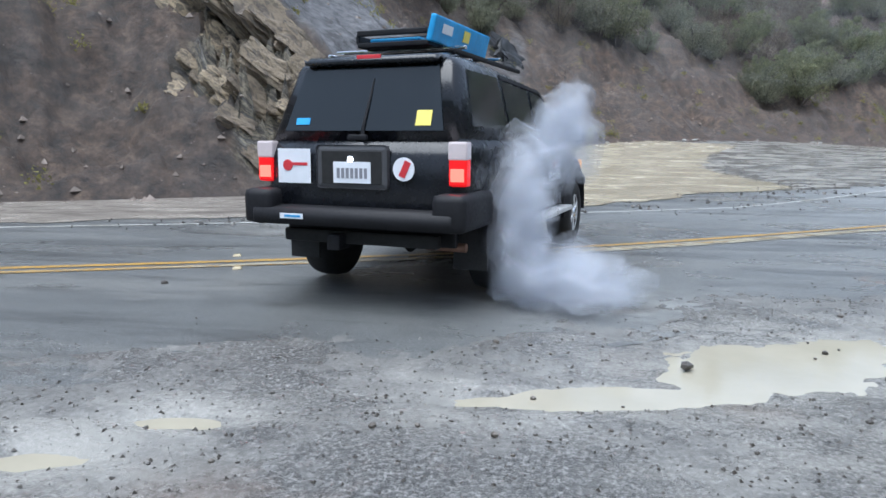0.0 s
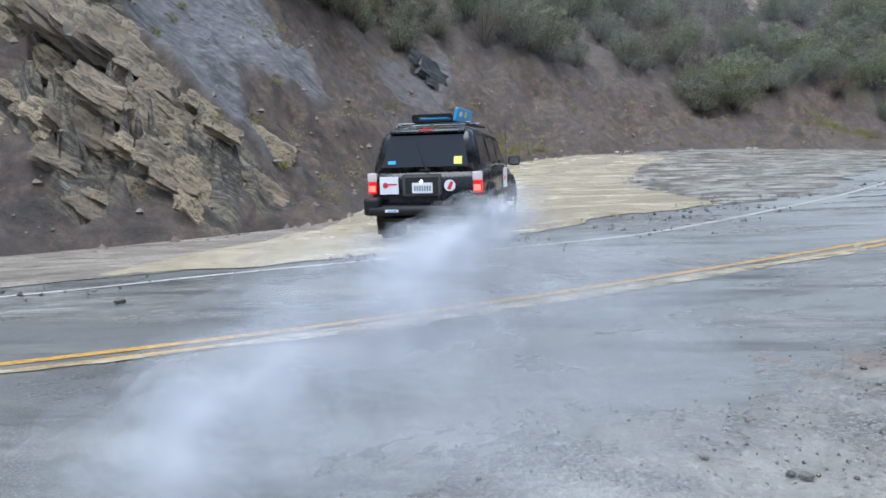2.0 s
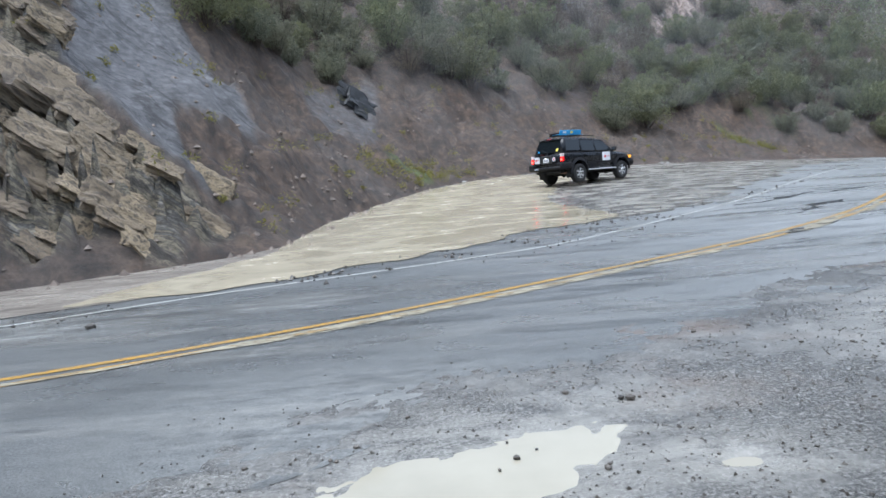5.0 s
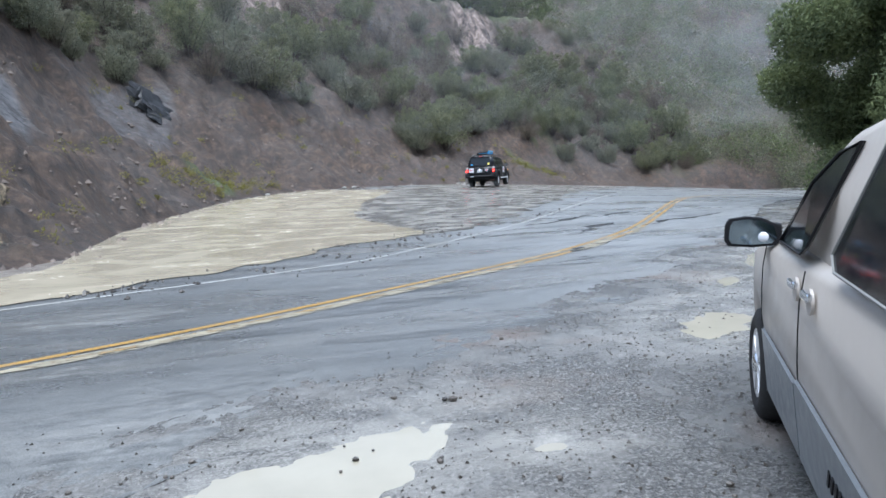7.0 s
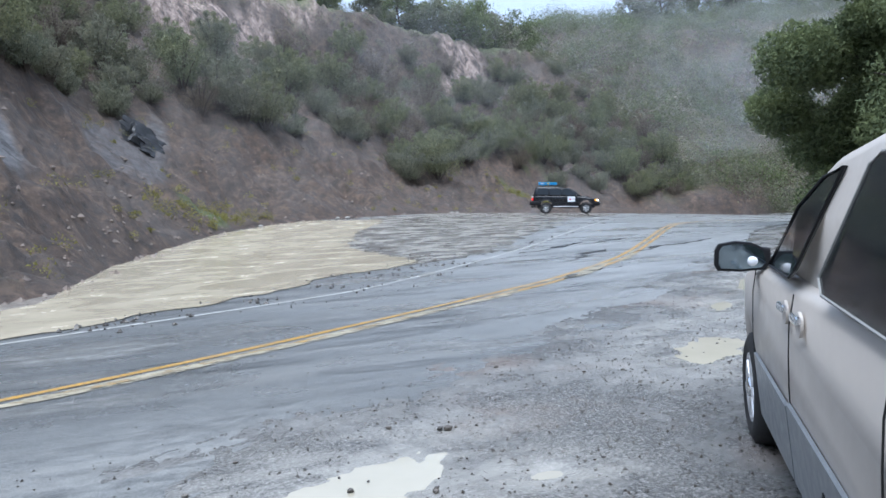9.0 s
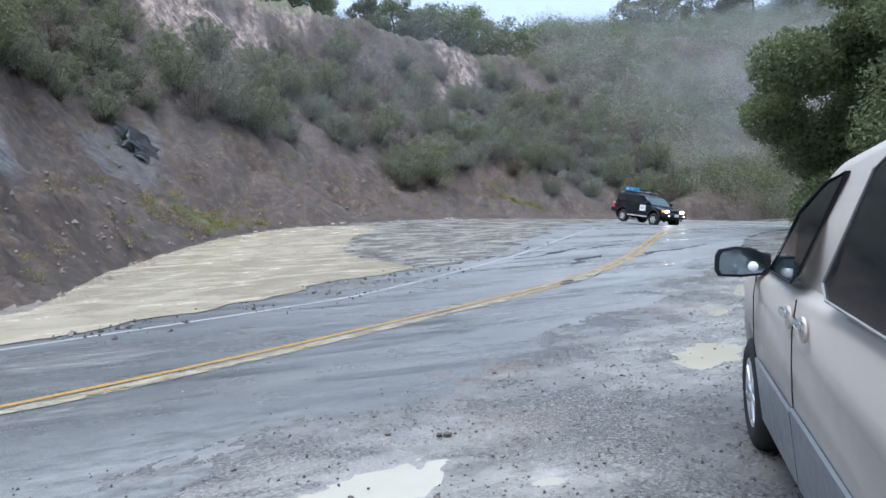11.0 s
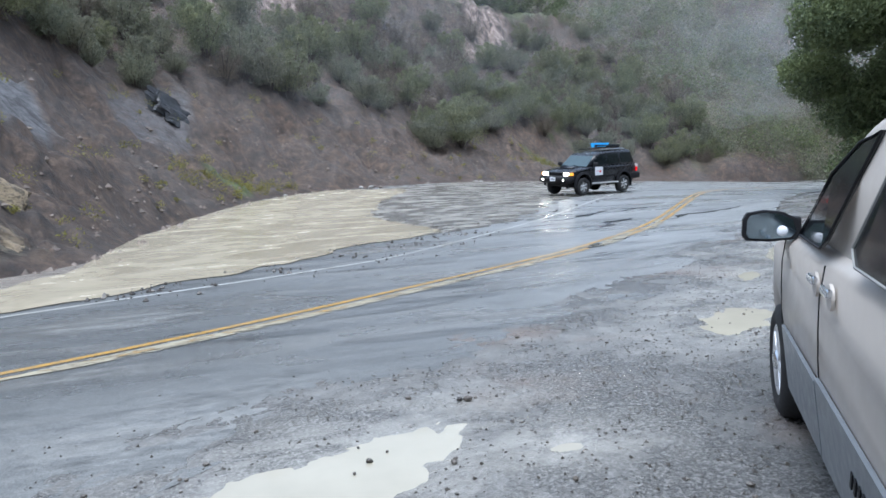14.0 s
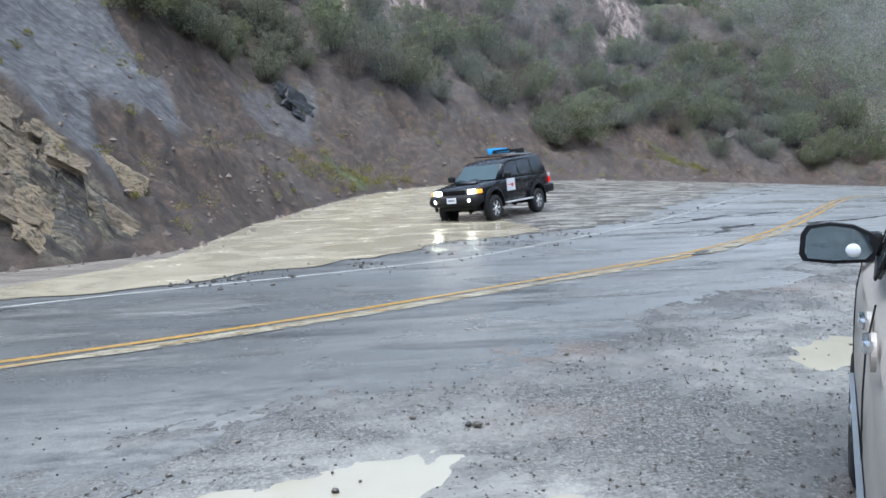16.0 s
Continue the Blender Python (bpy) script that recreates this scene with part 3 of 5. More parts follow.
def away(r):
    b, q = np.radians(r.uniform(28, 62, 6000)), r.uniform(74, 150, 6000)
    x, y = 0.5 + q * np.sin(b), q * np.cos(b)
    z, e = far_height(x, y)
    return np.stack([x, y, z], 1)[e > 3]


def low_weeds(r):
    x, y, k = r.uniform(-14, 30, 9000), r.uniform(10, 55, 9000), r.random(9000)
    z, d, run, _ = hill_height(x, y)
    grassy = (run > 78) & (run < 85) & (d < 2.4) | (run > 112) & (run < 120) & (d > 2) & (d < 8)
    return np.stack([x, y, z], 1)[(d > 0.3) & (d < 8) & (grassy | (k > 0.93))]


scatter("hill_brush", "tangled grey-green brush covering the upper slope", 1000, upper, 0.9, 300000, 0.06, leaf_sage)
scatter("hill_brush", "patches of dry brown brush on the upper slope", 1100, upper, 0.85, 260000, 0.05, leaf_dry)
scatter("distant_brush", "dark brush over the slope across the bend", 1600, away, 1.9, 260000, 0.11, leaf_sage)
scatter("distant_brush", "dark green brush over the slope across the bend", 1500, away, 2.0, 240000, 0.11, leaf_oak)
scatter("slope_weeds", "yellow-green weeds at the foot of the bank", 260, low_weeds, 0.28, 15000, 0.045, leaf_weed)



# unseen foliage ring behind the camera, added to darken reflections and low sky light
def behind(r):
    a, q = np.radians(r.uniform(95, 262, 900)), r.uniform(16, 48, 900)
    return np.stack([0.5 + q * np.sin(a), q * np.cos(a), r.uniform(0, 9, 900) * np.clip((q - 12) / 16, 0.2, 1)], 1)


scatter("valley_brush", "unseen dark foliage added behind the camera to dim reflections", 900, behind, 2.2, 70000, 0.3, leaf_oak)
# trees on the ridge against the sky, and the oak beside the road
for i, (x, y, h, w) in enumerate([(2, 66, 3.5, 3), (9, 72, 4.5, 4), (14, 74, 4, 3.6), (20, 75, 7, 2.6), (25, 80, 4.5, 4), (33, 80, 6, 5), (38, 84, 6.5, 5), (-6, 62, 3.5, 3), (43, 86, 6, 4.4), (29, 79, 4.5, 4)]):
    t = tree(20 + i, h, w, leaf_oak if i % 3 else leaf_sage, "dark-leaved oak on the ridge top", 9000, 0.15, 0.16, 0.15)
    t.matrix_basis = pose(x, y, hill_at(x, y)[0] - 0.2, 0, 0, 40 * i)
for i, (b, q, h) in enumerate([(38, 122, 9), (40.5, 128, 10), (43, 125, 9), (45, 130, 11), (47.5, 126, 10), (50, 124, 9), (36, 126, 8), (53, 120, 10)]):
    x, y = 0.5 + q * math.sin(math.radians(b)), q * math.cos(math.radians(b))
    t = tree(60 + i, h, h * 0.45, leaf_green if i % 2 else leaf_sage, "pale misty tree on the far ridge", 6000, 0.22, 0.2, 0.2)
    t.matrix_basis = pose(x, y, float(far_height(np.array([x]), np.array([y]))[0][0]) - 0.3, 0, 0, 50 * i)
for i, (x, y, h, w, n) in enumerate([(25.2, 17.2, 11.2, 5.9, 240000), (31, 17, 11.5, 5.5, 60000), (23.5, 11, 12, 5.2, 60000), (28.5, 19.4, 5.0, 2.9, 28000), (35, 19, 8, 4.5, 25000)]):
    t = tree(80 + i, h, w, leaf_oak, "large dark oak beside the road verge", n, 0.09, 0.3, 0.04, 0.5)
    t.matrix_basis = pose(x, y, float(ground_z(x, y)) - 0.3, 0, 0, 70 * i)


# ---- mud, puddles, stones ----
mud = band("mud_pool", [(-4.3, 9.85), (-3.7, 11.2), (-3.0, 13.0), (-2.5, 14.9), (-2.2, 20), (-0.8, 26.5), (2, 32), (6, 35.4), (9.5, 35)], [(-4.2, 9.6), (-3.2, 9.75), (-2, 10.1), (1.2, 12.3), (3.1, 14.4), (5.6, 16.6), (5.2, 22), (7, 29), (9.5, 34)], 0.15, 0.014, mud_mat, 40, 0.26)
tagged(mud, "pool of opaque tan muddy flood water", "mud pool", kind="structure")

bank_silt = Mat("grey_brown_silt_wash", 0.4)
bs = bank_silt.noise(1.3, 9, 0.72, bank_silt.coord((0.5, 1.6, 1), (0, 0, -28)), 0.6)
bank_silt.set(color=bank_silt.ramp(bs, [(0.36, (0.065, 0.054, 0.045)), (0.5, (0.165, 0.145, 0.125)), (0.66, (0.36, 0.33, 0.29))]), rough=bank_silt.ramp(bs, [(0.4, 0.5), (0.65, 0.12)]))
bank_silt.bump(bank_silt.noise(4, 8, 0.7), 0.5, 0.04)
wash_strip = band("silt_wash", [(-30, 2.6), (-16, 8.4), (-10, 10.8), (-8.2, 11.8), (-6.4, 12.9), (-4.6, 14.2), (-2.8, 15.8), (-1.6, 18)], [(-30, 0.9), (-16, 5.3), (-12, 6.7), (-8, 8.1), (-5.5, 8.9), (-4.2, 9.4), (-3.0, 9.9), (-1.5, 11.2)], 0.2, 0.009, bank_silt.m, 24, 0.2)
tagged(wash_strip, "grey-brown silt washed between the bank and the road edge", "silt", kind="structure")

SEAMS = [[(8.1, 13.5), (9.1, 14.3), (10.5, 15.6)], [(11.6, 17.6), (12.3, 18.0), (13.1, 18.5)], [(10.4, 14.1), (11.9, 15.1), (12.7, 15.2), (14.4, 16.2)], [(8.3, 16.2), (9.7, 17.0), (11.4, 18.3)], [(6.5, 10.6), (7.7, 11.6), (8.4, 11.7)]]

PUDDLES = [(0.84, 3.43, 1.08, 0.48, 29), (-2.38, 2.12, 0.22, 0.06, 4), (-2.85, 1.68, 0.32, 0.13, 10), (2.08, 3.30, 0.14, 0.07, 0), (-0.55, 2.62, 0.7, 0.14, 8), (4.8, 5.1, 0.62, 0.34, 35), (6.6, 7.0, 0.5, 0.15, 40), (8.3, 8.3, 0.9, 0.18, 42)]


def gravel_height(x, y):
    """Fine lie of the gravel shoulder, with shallow basins where water stands."""
    h = 0.004 + 0.014 * fractal(x / 0.8, y / 0.8, 101, 5, 0.55) + 0.005 * fractal(x / 0.09, y / 0.09, 111, 3, 0.6)
    for px, py, a, b, turn in PUDDLES:
        c, s = math.cos(radians(turn)), math.sin(radians(turn))
        u, v = ((x - px) * c + (y - py) * s) / a, (-(x - px) * s + (y - py) * c) / b
        h = h - 0.055 * np.exp(-(u * u + v * v) * 0.9)
    d, _ = side(VERGE, x, y)
    return h + 0.010 - 0.02 * smooth(d + 0.15 * fractal(x / 0.8, y / 0.8, 121, 3), 0.15, 0.65)


gx, gy = np.meshgrid(np.arange(-6, 11.5, 0.045), np.arange(0.4, 11.5, 0.045))
gd, _ = side(VERGE, gx, gy)
gz = gravel_height(gx, gy)
gf = grid_faces(*gx.shape)
gf = gf[((gd.reshape(-1)[gf] < 0.9) & (np.hypot(gx, gy).reshape(-1)[gf] < 30)).all(1)]
shoulder = sheet_from("gravel_shoulder", np.stack([gx, gy, gz], -1).reshape(-1, 3), gf, gravel_mat)
# where the gravel gets silt film and painted sheen, strongest round the puddles
milky = smooth(fractal(gx / 1.5, gy / 1.1, 151, 4), 0.3, 0.9) * 0.6
for px, py, a, b, turn in PUDDLES:
    c, q = math.cos(radians(turn)), math.sin(radians(turn))
    u, v = ((gx - px) * c + (gy - py) * q) / (a + 0.35), (-(gx - px) * q + (gy - py) * c) / (b + 0.3)
    milky = np.maximum(milky, np.exp(-(u * u + v * v) * 1.0) * 1.1)
shoulder.data.attributes.new("wash_sheen", "FLOAT", "POINT").data.foreach_set("value", np.clip(milky, 0, 1).reshape(-1).astype(np.float32))
tagged(shoulder, "wet grey gravel shoulder with shallow hollows", "gravel", kind="structure")

pond_mat = Mat("milky_puddle_water", 0.06)
pn = pond_mat.noise(1.2, 5, 0.5)
pond_mat.set(color=pond_mat.ramp(pn, [(0.3, (0.26, 0.238, 0.185)), (0.7, (0.34, 0.315, 0.25))]))
pond_mat.bump(pond_mat.noise(22, 3, 0.5), 0.06, 0.01)
pond_mat = pond_mat.m
for px, py, a, b, turn in PUDDLES:
    bm = bmesh.new()
    bmesh.ops.create_circle(bm, cap_ends=True, segments=40, radius=1.0, matrix=pose(px, py, -0.012 - 0.0035 * (int(px * 10) % 3), 0, 0, turn) @ Matrix.Diagonal((a * 1.35, b * 1.35, 1, 1)))
    me = bpy.data.meshes.new("puddle")
    bm.to_mesh(me)
    bm.free()
    me.materials.append(pond_mat)
    tagged(new("puddle", me), "shallow puddle of milky tan rain water", "puddle", kind="structure")

stone_mat = Mat("wet_dark_stone", 0.35)
stone_mat.set(color=stone_mat.mix(stone_mat.node("ObjectInfo").outputs["Random"], stone_mat.ramp(stone_mat.noise(30, 5), [(0.3, (0.02, 0.018, 0.016)), (0.7, (0.07, 0.062, 0.055))]), (0.10, 0.085, 0.07)))
stone_mat = stone_mat.m
STONES = []
for k in range(6):
    bm = bmesh.new()
    bmesh.ops.create_icosphere(bm, subdivisions=1, radius=1)
    for v in bm.verts:
        v.co = v.co * (0.75 + 0.5 * random.random())
        v.co.z *= 0.65
    me = bpy.data.meshes.new("stone")
    bm.to_mesh(me)
    bm.free()
    me.materials.append(stone_mat)
    STONES.append(me)
srng = np.random.default_rng(77)
count = 0
while count < 210:
    x, y = srng.uniform(-3, 8), srng.uniform(1.5, 8.5)
    d = float(side(VERGE, np.array([x]), np.array([y]))[0][0])
    if not -3.2 < d < 0.35 or math.hypot(x - 0.5, y) < 2.2:
        continue
    s = 0.010 + 0.014 * srng.random() ** 3
    ob = new("stone", STONES[count % 6])
    ob.matrix_basis = pose(x, y, max(float(gravel_height(np.array([x]), np.array([y]))[0]), 0.0 if d > 0.1 else -0.014) + s * 0.3, 0, 0, 360 * srng.random()) @ Matrix.Diagonal((s, s * 0.8, s, 1))
    tagged(ob, "small dark wet stone on the gravel", "stone", "stones on the shoulder")
    count += 1
for x, y, s in ((1.846, 4.217, 0.035), (1.80, 4.24, 0.024), (3.104, 3.444, 0.03), (0.14, 3.16, 0.045), (1.46, 3.34, 0.022), (-3.9, 4.78, 0.04), (-3.11, 8.05, 0.07)):
    ob = new("stone", STONES[count % 6])
    ob.matrix_basis = pose(x, y, s * 0.25, 0, 0, 77 * count) @ Matrix.Diagonal((s, s * 0.8, s, 1))
    tagged(ob, "dark wet stone lying by the puddle", "stone", "stones on the shoulder")
    count += 1


def pebbles(name, label, pts, sizes, material):
    """Small clods joined into one mesh."""
    base = np.array([(1, 0, 0), (-0.5, 0.87, 0), (-0.5, -0.87, 0), (0.1, 0.1, 0.8), (0.2, 0, -0.5)])
    tri = np.array([(0, 1, 3), (1, 2, 3), (2, 0, 3), (1, 0, 4), (2, 1, 4), (0, 2, 4)])
    r = np.random.default_rng(len(pts))
    v = base[None] * (0.6 + 0.8 * r.random((len(pts), 5, 1)))
    a = r.random(len(pts)) * 6.28
    c, s = np.cos(a)[:, None], np.sin(a)[:, None]
    v = np.stack([v[..., 0] * c - v[..., 1] * s, v[..., 0] * s + v[..., 1] * c, v[..., 2]], -1) * np.asarray(sizes)[:, None, None] + np.asarray(pts)[:, None]
    f = (tri[None] + 5 * np.arange(len(pts))[:, None, None]).reshape(-1, 3)
    return tagged(sheet_from(name, v.reshape(-1, 3), f, material, False), label, "debris", kind="stuff")


x, y = srng.uniform(-5, 10.5, 42000), srng.uniform(1.2, 11, 42000)
d, _ = side(VERGE, x, y)
ok = (d < 0.3 + 0.6 * srng.normal(size=len(x))) & (d > -4.5) & (np.hypot(x - 0.5, y) > 1.5)
ok0 = ok
x, y = x[ok], y[ok]
z = gravel_height(x, y)
ok = z > -0.013
pebbles("loose_gravel", "fine loose wet gravel on the shoulder", np.stack([x, y, np.maximum(z, np.where(d[ok0] > 0.2, 0.0, -1)) + 0.002], 1)[ok], (0.003 + 0.011 * srng.random(len(x)) ** 2.5)[ok], stone_mat)
# clods washed along the edge line and the rim of the mud
rim = spline([(-2, 10.0), (1.2, 12.3), (3.1, 14.4), (5.6, 16.6), (5.2, 22), (7, 29), (9.5, 34)], 0.02)
edge = spline(WHITE, 0.03)
edge = edge[(edge[:, 0] > -7) & (edge[:, 0] < 24)]
p = np.concatenate([rim[srng.integers(0, len(rim), 700)] + srng.normal(size=(700, 2)) * 0.2, rim[srng.integers(0, len(rim) * 2 // 3, 700)] + np.abs(srng.normal(size=(700, 2))) * 0.9 * [1, -0.6], edge[srng.integers(0, len(edge), 900)] + srng.normal(size=(900, 2)) * 0.35])
p = np.concatenate([p, np.stack([srng.normal(size=420) * 0.22 + 5.35, srng.uniform(16.4, 25, 420)], 1), np.stack([srng.uniform(5.4, 12, 500), srng.uniform(16, 32, 500)], 1)])
p = np.r_[p[:-500], p[-500:][side(WHITE, p[-500:, 0], p[-500:, 1])[0] > 0.2]]
clump = fractal(p[:, 0] / 0.7, p[:, 1] / 0.7, 131, 3) > 0.0
p = p[clump]
pebbles("washed_debris", "dark clods and twigs washed along the mud's rim", np.c_[p, ground_z(p[:, 0], p[:, 1]) + 0.012], 0.008 + 0.042 * srng.random(len(p)) ** 3, stone_mat)
# thin brown mud film spread over the outer shoulder
film_mat = Mat("thin_brown_mud_film", 0.2)
fn = film_mat.noise(0.7, 9, 0.7, film_mat.coord((1, 2.2, 1), (0, 0, 38)), 0.8)
film_mat.set(color=film_mat.ramp(fn, [(0.34, (0.06, 0.057, 0.054)), (0.49, (0.145, 0.138, 0.126)), (0.64, (0.33, 0.31, 0.27))]), rough=film_mat.ramp(fn, [(0.35, 0.10), (0.65, 0.4)]))
film_mat.bump(film_mat.noise(3.5, 8, 0.7, film_mat.coord((1, 2.2, 1), (0, 0, 38)), 0.6), 0.5, 0.04)
film = band("mud_film", [(4.6, 15.6), (4.4, 20), (5.5, 26), (8, 34.5), (13, 39.5), (19, 45.5), (27, 49), (33, 51)], [(5.4, 15.4), (8.2, 18.2), (12, 22.6), (15.5, 27), (19, 32), (24, 38), (29, 43), (33, 48)], 0.25, 0.007, film_mat.m, 30, 0.5)
tagged(film, "thin rippled film of wet brown mud over asphalt", "mud", kind="structure")
# silt washed along the centre line, in broken streaks
p = spline(YELLOW, 0.15)
dd = np.gradient(p, axis=0)
dd /= np.hypot(*dd.T)[:, None]
nn = np.stack([dd[:, 1], -dd[:, 0]], 1)
run = np.arange(len(p)) * 0.15
wide = np.clip(0.16 + 0.16 * fractal(run / 1.7, run * 0, 141, 5), 0.0, 0.3) * smooth(p[:, 0], -6.5, -2.5)
cover = smooth(p[:, 0], -1.7, -0.9) * (1 - smooth(p[:, 0], 3.0, 4.4))
wide = np.maximum(wide, 0.22 * cover)
inner = 0.12 - 0.09 * cover - 0.20 * (1 - cover) * np.clip(0.5 + 1.2 * fractal(run / 0.9, run * 0, 143, 4), 0, 1) * smooth(p[:, 0], -5.0, -1.0)
wide = wide * (1 - 0.75 * smooth(p[:, 0], 6, 13))
keep = (p[:, 0] > -9) & (p[:, 0] < 17)
rows = np.stack([np.c_[p + nn * (inner[:, None] + k * wide[:, None]), ground_z(p[:, 0], p[:, 1]) + 0.009] for k in (0, 0.5, 1.0)], 1)[keep]
silt = sheet_from("silt_streak", rows.reshape(-1, 3), grid_faces(len(rows), 3), silt_mat)
tagged(silt, "pale silt smeared beside the centre line", "silt", kind="structure")
# dark sealed cracks and wet seams in the far lane
seam_mat = plain("wet_tar_seam", (0.035, 0.036, 0.04), 0.25, 0, 0.4, 7)
for k, line in enumerate(SEAMS):
    p = spline(line, 0.2)
    d = np.gradient(p, axis=0)
    nrm = np.stack([-d[:, 1], d[:, 0]], 1) / np.hypot(*d.T)[:, None]
    q = np.arange(len(p)) * 0.2
    p = p + nrm * (0.16 * fractal(q / 0.9, q * 0 + k, 171, 4))[:, None]
    half = (np.clip(0.09 + 0.10 * fractal(q / 0.5, q * 0 + 3 * k, 173, 4), 0.01, 0.2) * np.sin(np.linspace(0.05, 3.09, len(p))) ** 0.5)[:, None]
    rows = np.stack([np.c_[p + nrm * half * w, ground_z(p[:, 0], p[:, 1]) + 0.006] for w in (1, 0, -1)], 1)
    tagged(sheet_from("tar_seam", rows.reshape(-1, 3), grid_faces(len(rows), 3), seam_mat), "dark wet crack seam in the asphalt", "crack", kind="structure")
# fallen rocks at the foot of the bank
fx, fy = srng.uniform(-14, 34, 16000), srng.uniform(8, 56, 16000)
hz, hd, hrun, _ = hill_height(fx, fy)
ok = (hd > -0.7) & (hd < 7) & (srng.random(16000) < np.where(hd < 1.2, 1.0, 0.45))
zz = np.where(hd[ok] < 0.15, ground_z(fx[ok], fy[ok]), hz[ok])
pebbles("fallen_rocks", "small pale and brown rocks strewn on the bank", np.stack([fx[ok], fy[ok], zz + 0.01], 1), 0.02 + 0.11 * srng.random(ok.sum()) ** 4, plain("bank_rock", (0.16, 0.13, 0.11), 0.7, 0, 0.6, 3))


# ---- the bedded outcrop: broken blocks standing out of the cut ----
block_mat = Mat("bedded_cream_grey_rock", 0.65)
bl = block_mat.noise(1.0, 8, 0.7, block_mat.coord((1.2, 1.2, 6)), 0.5)
bc = block_mat.ramp(bl, [(0.34, (0.016, 0.012, 0.009)), (0.43, (0.13, 0.105, 0.075)), (0.52, (0.37, 0.29, 0.185)), (0.59, (0.085, 0.07, 0.055)), (0.70, (0.46, 0.385, 0.265))])
block_mat.set(color=block_mat.mix(block_mat.math("MULTIPLY", block_mat.node("ObjectInfo").outputs["Random"], 0.7), bc, (0.10, 0.078, 0.06)))
block_mat.bump(block_mat.noise(6, 9, 0.75), 0.8, 0.06)
block_mat = block_mat.m
BLOCKS = []
for k in range(7):
    q = np.random.default_rng(300 + k)
    step = q.normal(size=(14, 2)) * 0.16
    bm = bmesh.new()
    bmesh.ops.create_cube(bm, size=2)
    bmesh.ops.subdivide_edges(bm, edges=bm.edges[:], cuts=7, use_grid_fill=True)
    for vt in bm.verts:
        p = vt.co.copy()
        layer = min(13, max(0, int((p.z + 1.0) * 6.5)))
        w = 0.24 * noise.noise(p * 1.7 + Vector((k * 5, 0, 0))) + 0.1 * noise.noise(p * 4.5 + Vector((0, k * 3, 0)))
        vt.co = Vector((p.x * (0.86 + w) + step[layer][0], p.y * (0.7 + w) + step[layer][1], p.z * (0.5 + 0.5 * w)))
    me = bpy.data.meshes.new("rock_block")
    bm.to_mesh(me)
    bm.free()
    me.materials.append(block_mat)
    BLOCKS.append(me)
dip = Vector((0.85, 0.5, -0.80)).normalized()
out = Vector((0.62, -0.62, 0.48)).normalized()
tilt = Matrix((dip, out.cross(dip).normalized(), dip.cross(out.cross(dip)).normalized())).transposed().to_4x4()
bx, by = srng.uniform(-10, -2.6, 900), srng.uniform(12.8, 20, 900)
bz, _, _, bzones = hill_height(bx, by)
made = 0
for x, y, z, k in zip(bx, by, bz, bzones[0]):
    if k < 0.6 or made >= 130:
        continue
    sz = 0.12 + 0.26 * srng.random() ** 1.6
    ob = new("rock_block", BLOCKS[made % 7])
    ob.matrix_basis = Matrix.Translation(Vector((x, y, z)) - out * sz * 0.30) @ tilt @ pose(0, 0, 0, *(srng.normal(size=3) * 7)) @ Matrix.Diagonal((sz * 1.7, sz, sz, 1))
    tagged(ob, "angular cream and grey bedded rock block in the cut", "rock", "rock blocks of the outcrop")
    made += 1
# the jutting ledge with a dark hollow under it
for k, (x, y, z, s) in enumerate(((-8.3, 16.3, 4.5, 0.85), (-7.5, 15.9, 4.15, 0.8), (-6.8, 15.6, 3.75, 0.65), (-6.1, 15.5, 3.2, 0.5), (-8.9, 16.0, 4.0, 0.7), (-4.9, 17.3, 1.9, 0.55), (-4.3, 17.3, 1.6, 0.5), (-5.6, 17.2, 2.4, 0.55))):
    ob = new("rock_block", BLOCKS[k % 7])
    ob.matrix_basis = Matrix.Translation((x, y, z - 0.1)) @ tilt @ pose(0, 0, 0, 3 * k - 10, 6, 2 * k) @ Matrix.Diagonal((s * 1.2, s * 0.8, s * 0.6, 1))
    tagged(ob, "jutting cream rock ledge over a dark hollow", "rock", "rock blocks of the outcrop")

# a dark wet overhang among the brush
dark_rock = plain("black_wet_rock", (0.02, 0.021, 0.023), 0.5, 0, 0.4, 4)
for k, (x, y, z, s) in enumerate(((-1.7, 37.6, 5.0, 0.95), (-1.3, 37.4, 4.4, 0.8), (-2.1, 38.0, 5.7, 0.8))):
    me = BLOCKS[k + 2].copy()
    me.materials[0] = dark_rock
    ob = new("rock_block", me)
    ob.matrix_basis = Matrix.Translation((x, y, z)) @ tilt @ pose(0, 0, 0, 8 * k, 0, 5) @ Matrix.Diagonal((s, s * 0.7, s * 0.7, 1))
    tagged(ob, "black wet rock overhang below the brush", "rock", "dark rocks of the slope")

# pale rocks at the foot of the far bank, road studs and a marker post
pale = plain("pale_rock", (0.34, 0.33, 0.31), 0.6, 0, 0.1, 8)
for k, (x, y) in enumerate(((17.0, 44.3), (17.5, 44.6), (7.5, 36.5), (8.1, 36.8), (3.2, 33.2), (12.3, 40.0))):
    bm = bmesh.new()
    bmesh.ops.create_icosphere(bm, subdivisions=1, radius=0.14 - 0.012 * k)
    for q in bm.verts:
        q.co = Vector((q.co.x * 1.5, q.co.y, q.co.z * 0.6)) * (0.8 + 0.4 * random.random())
    me = bpy.data.meshes.new("pale_rock")
    bm.to_mesh(me)
    bm.free()
    me.materials.append(pale)
    ob = tagged(new("pale_rock", me), "small pale rock at the foot of the bank", "rock", "pale rocks by the bank")
    ob.matrix_basis = pose(x, y, float(ground_z(x, y)) + 0.05, 0, 0, 50 * k)
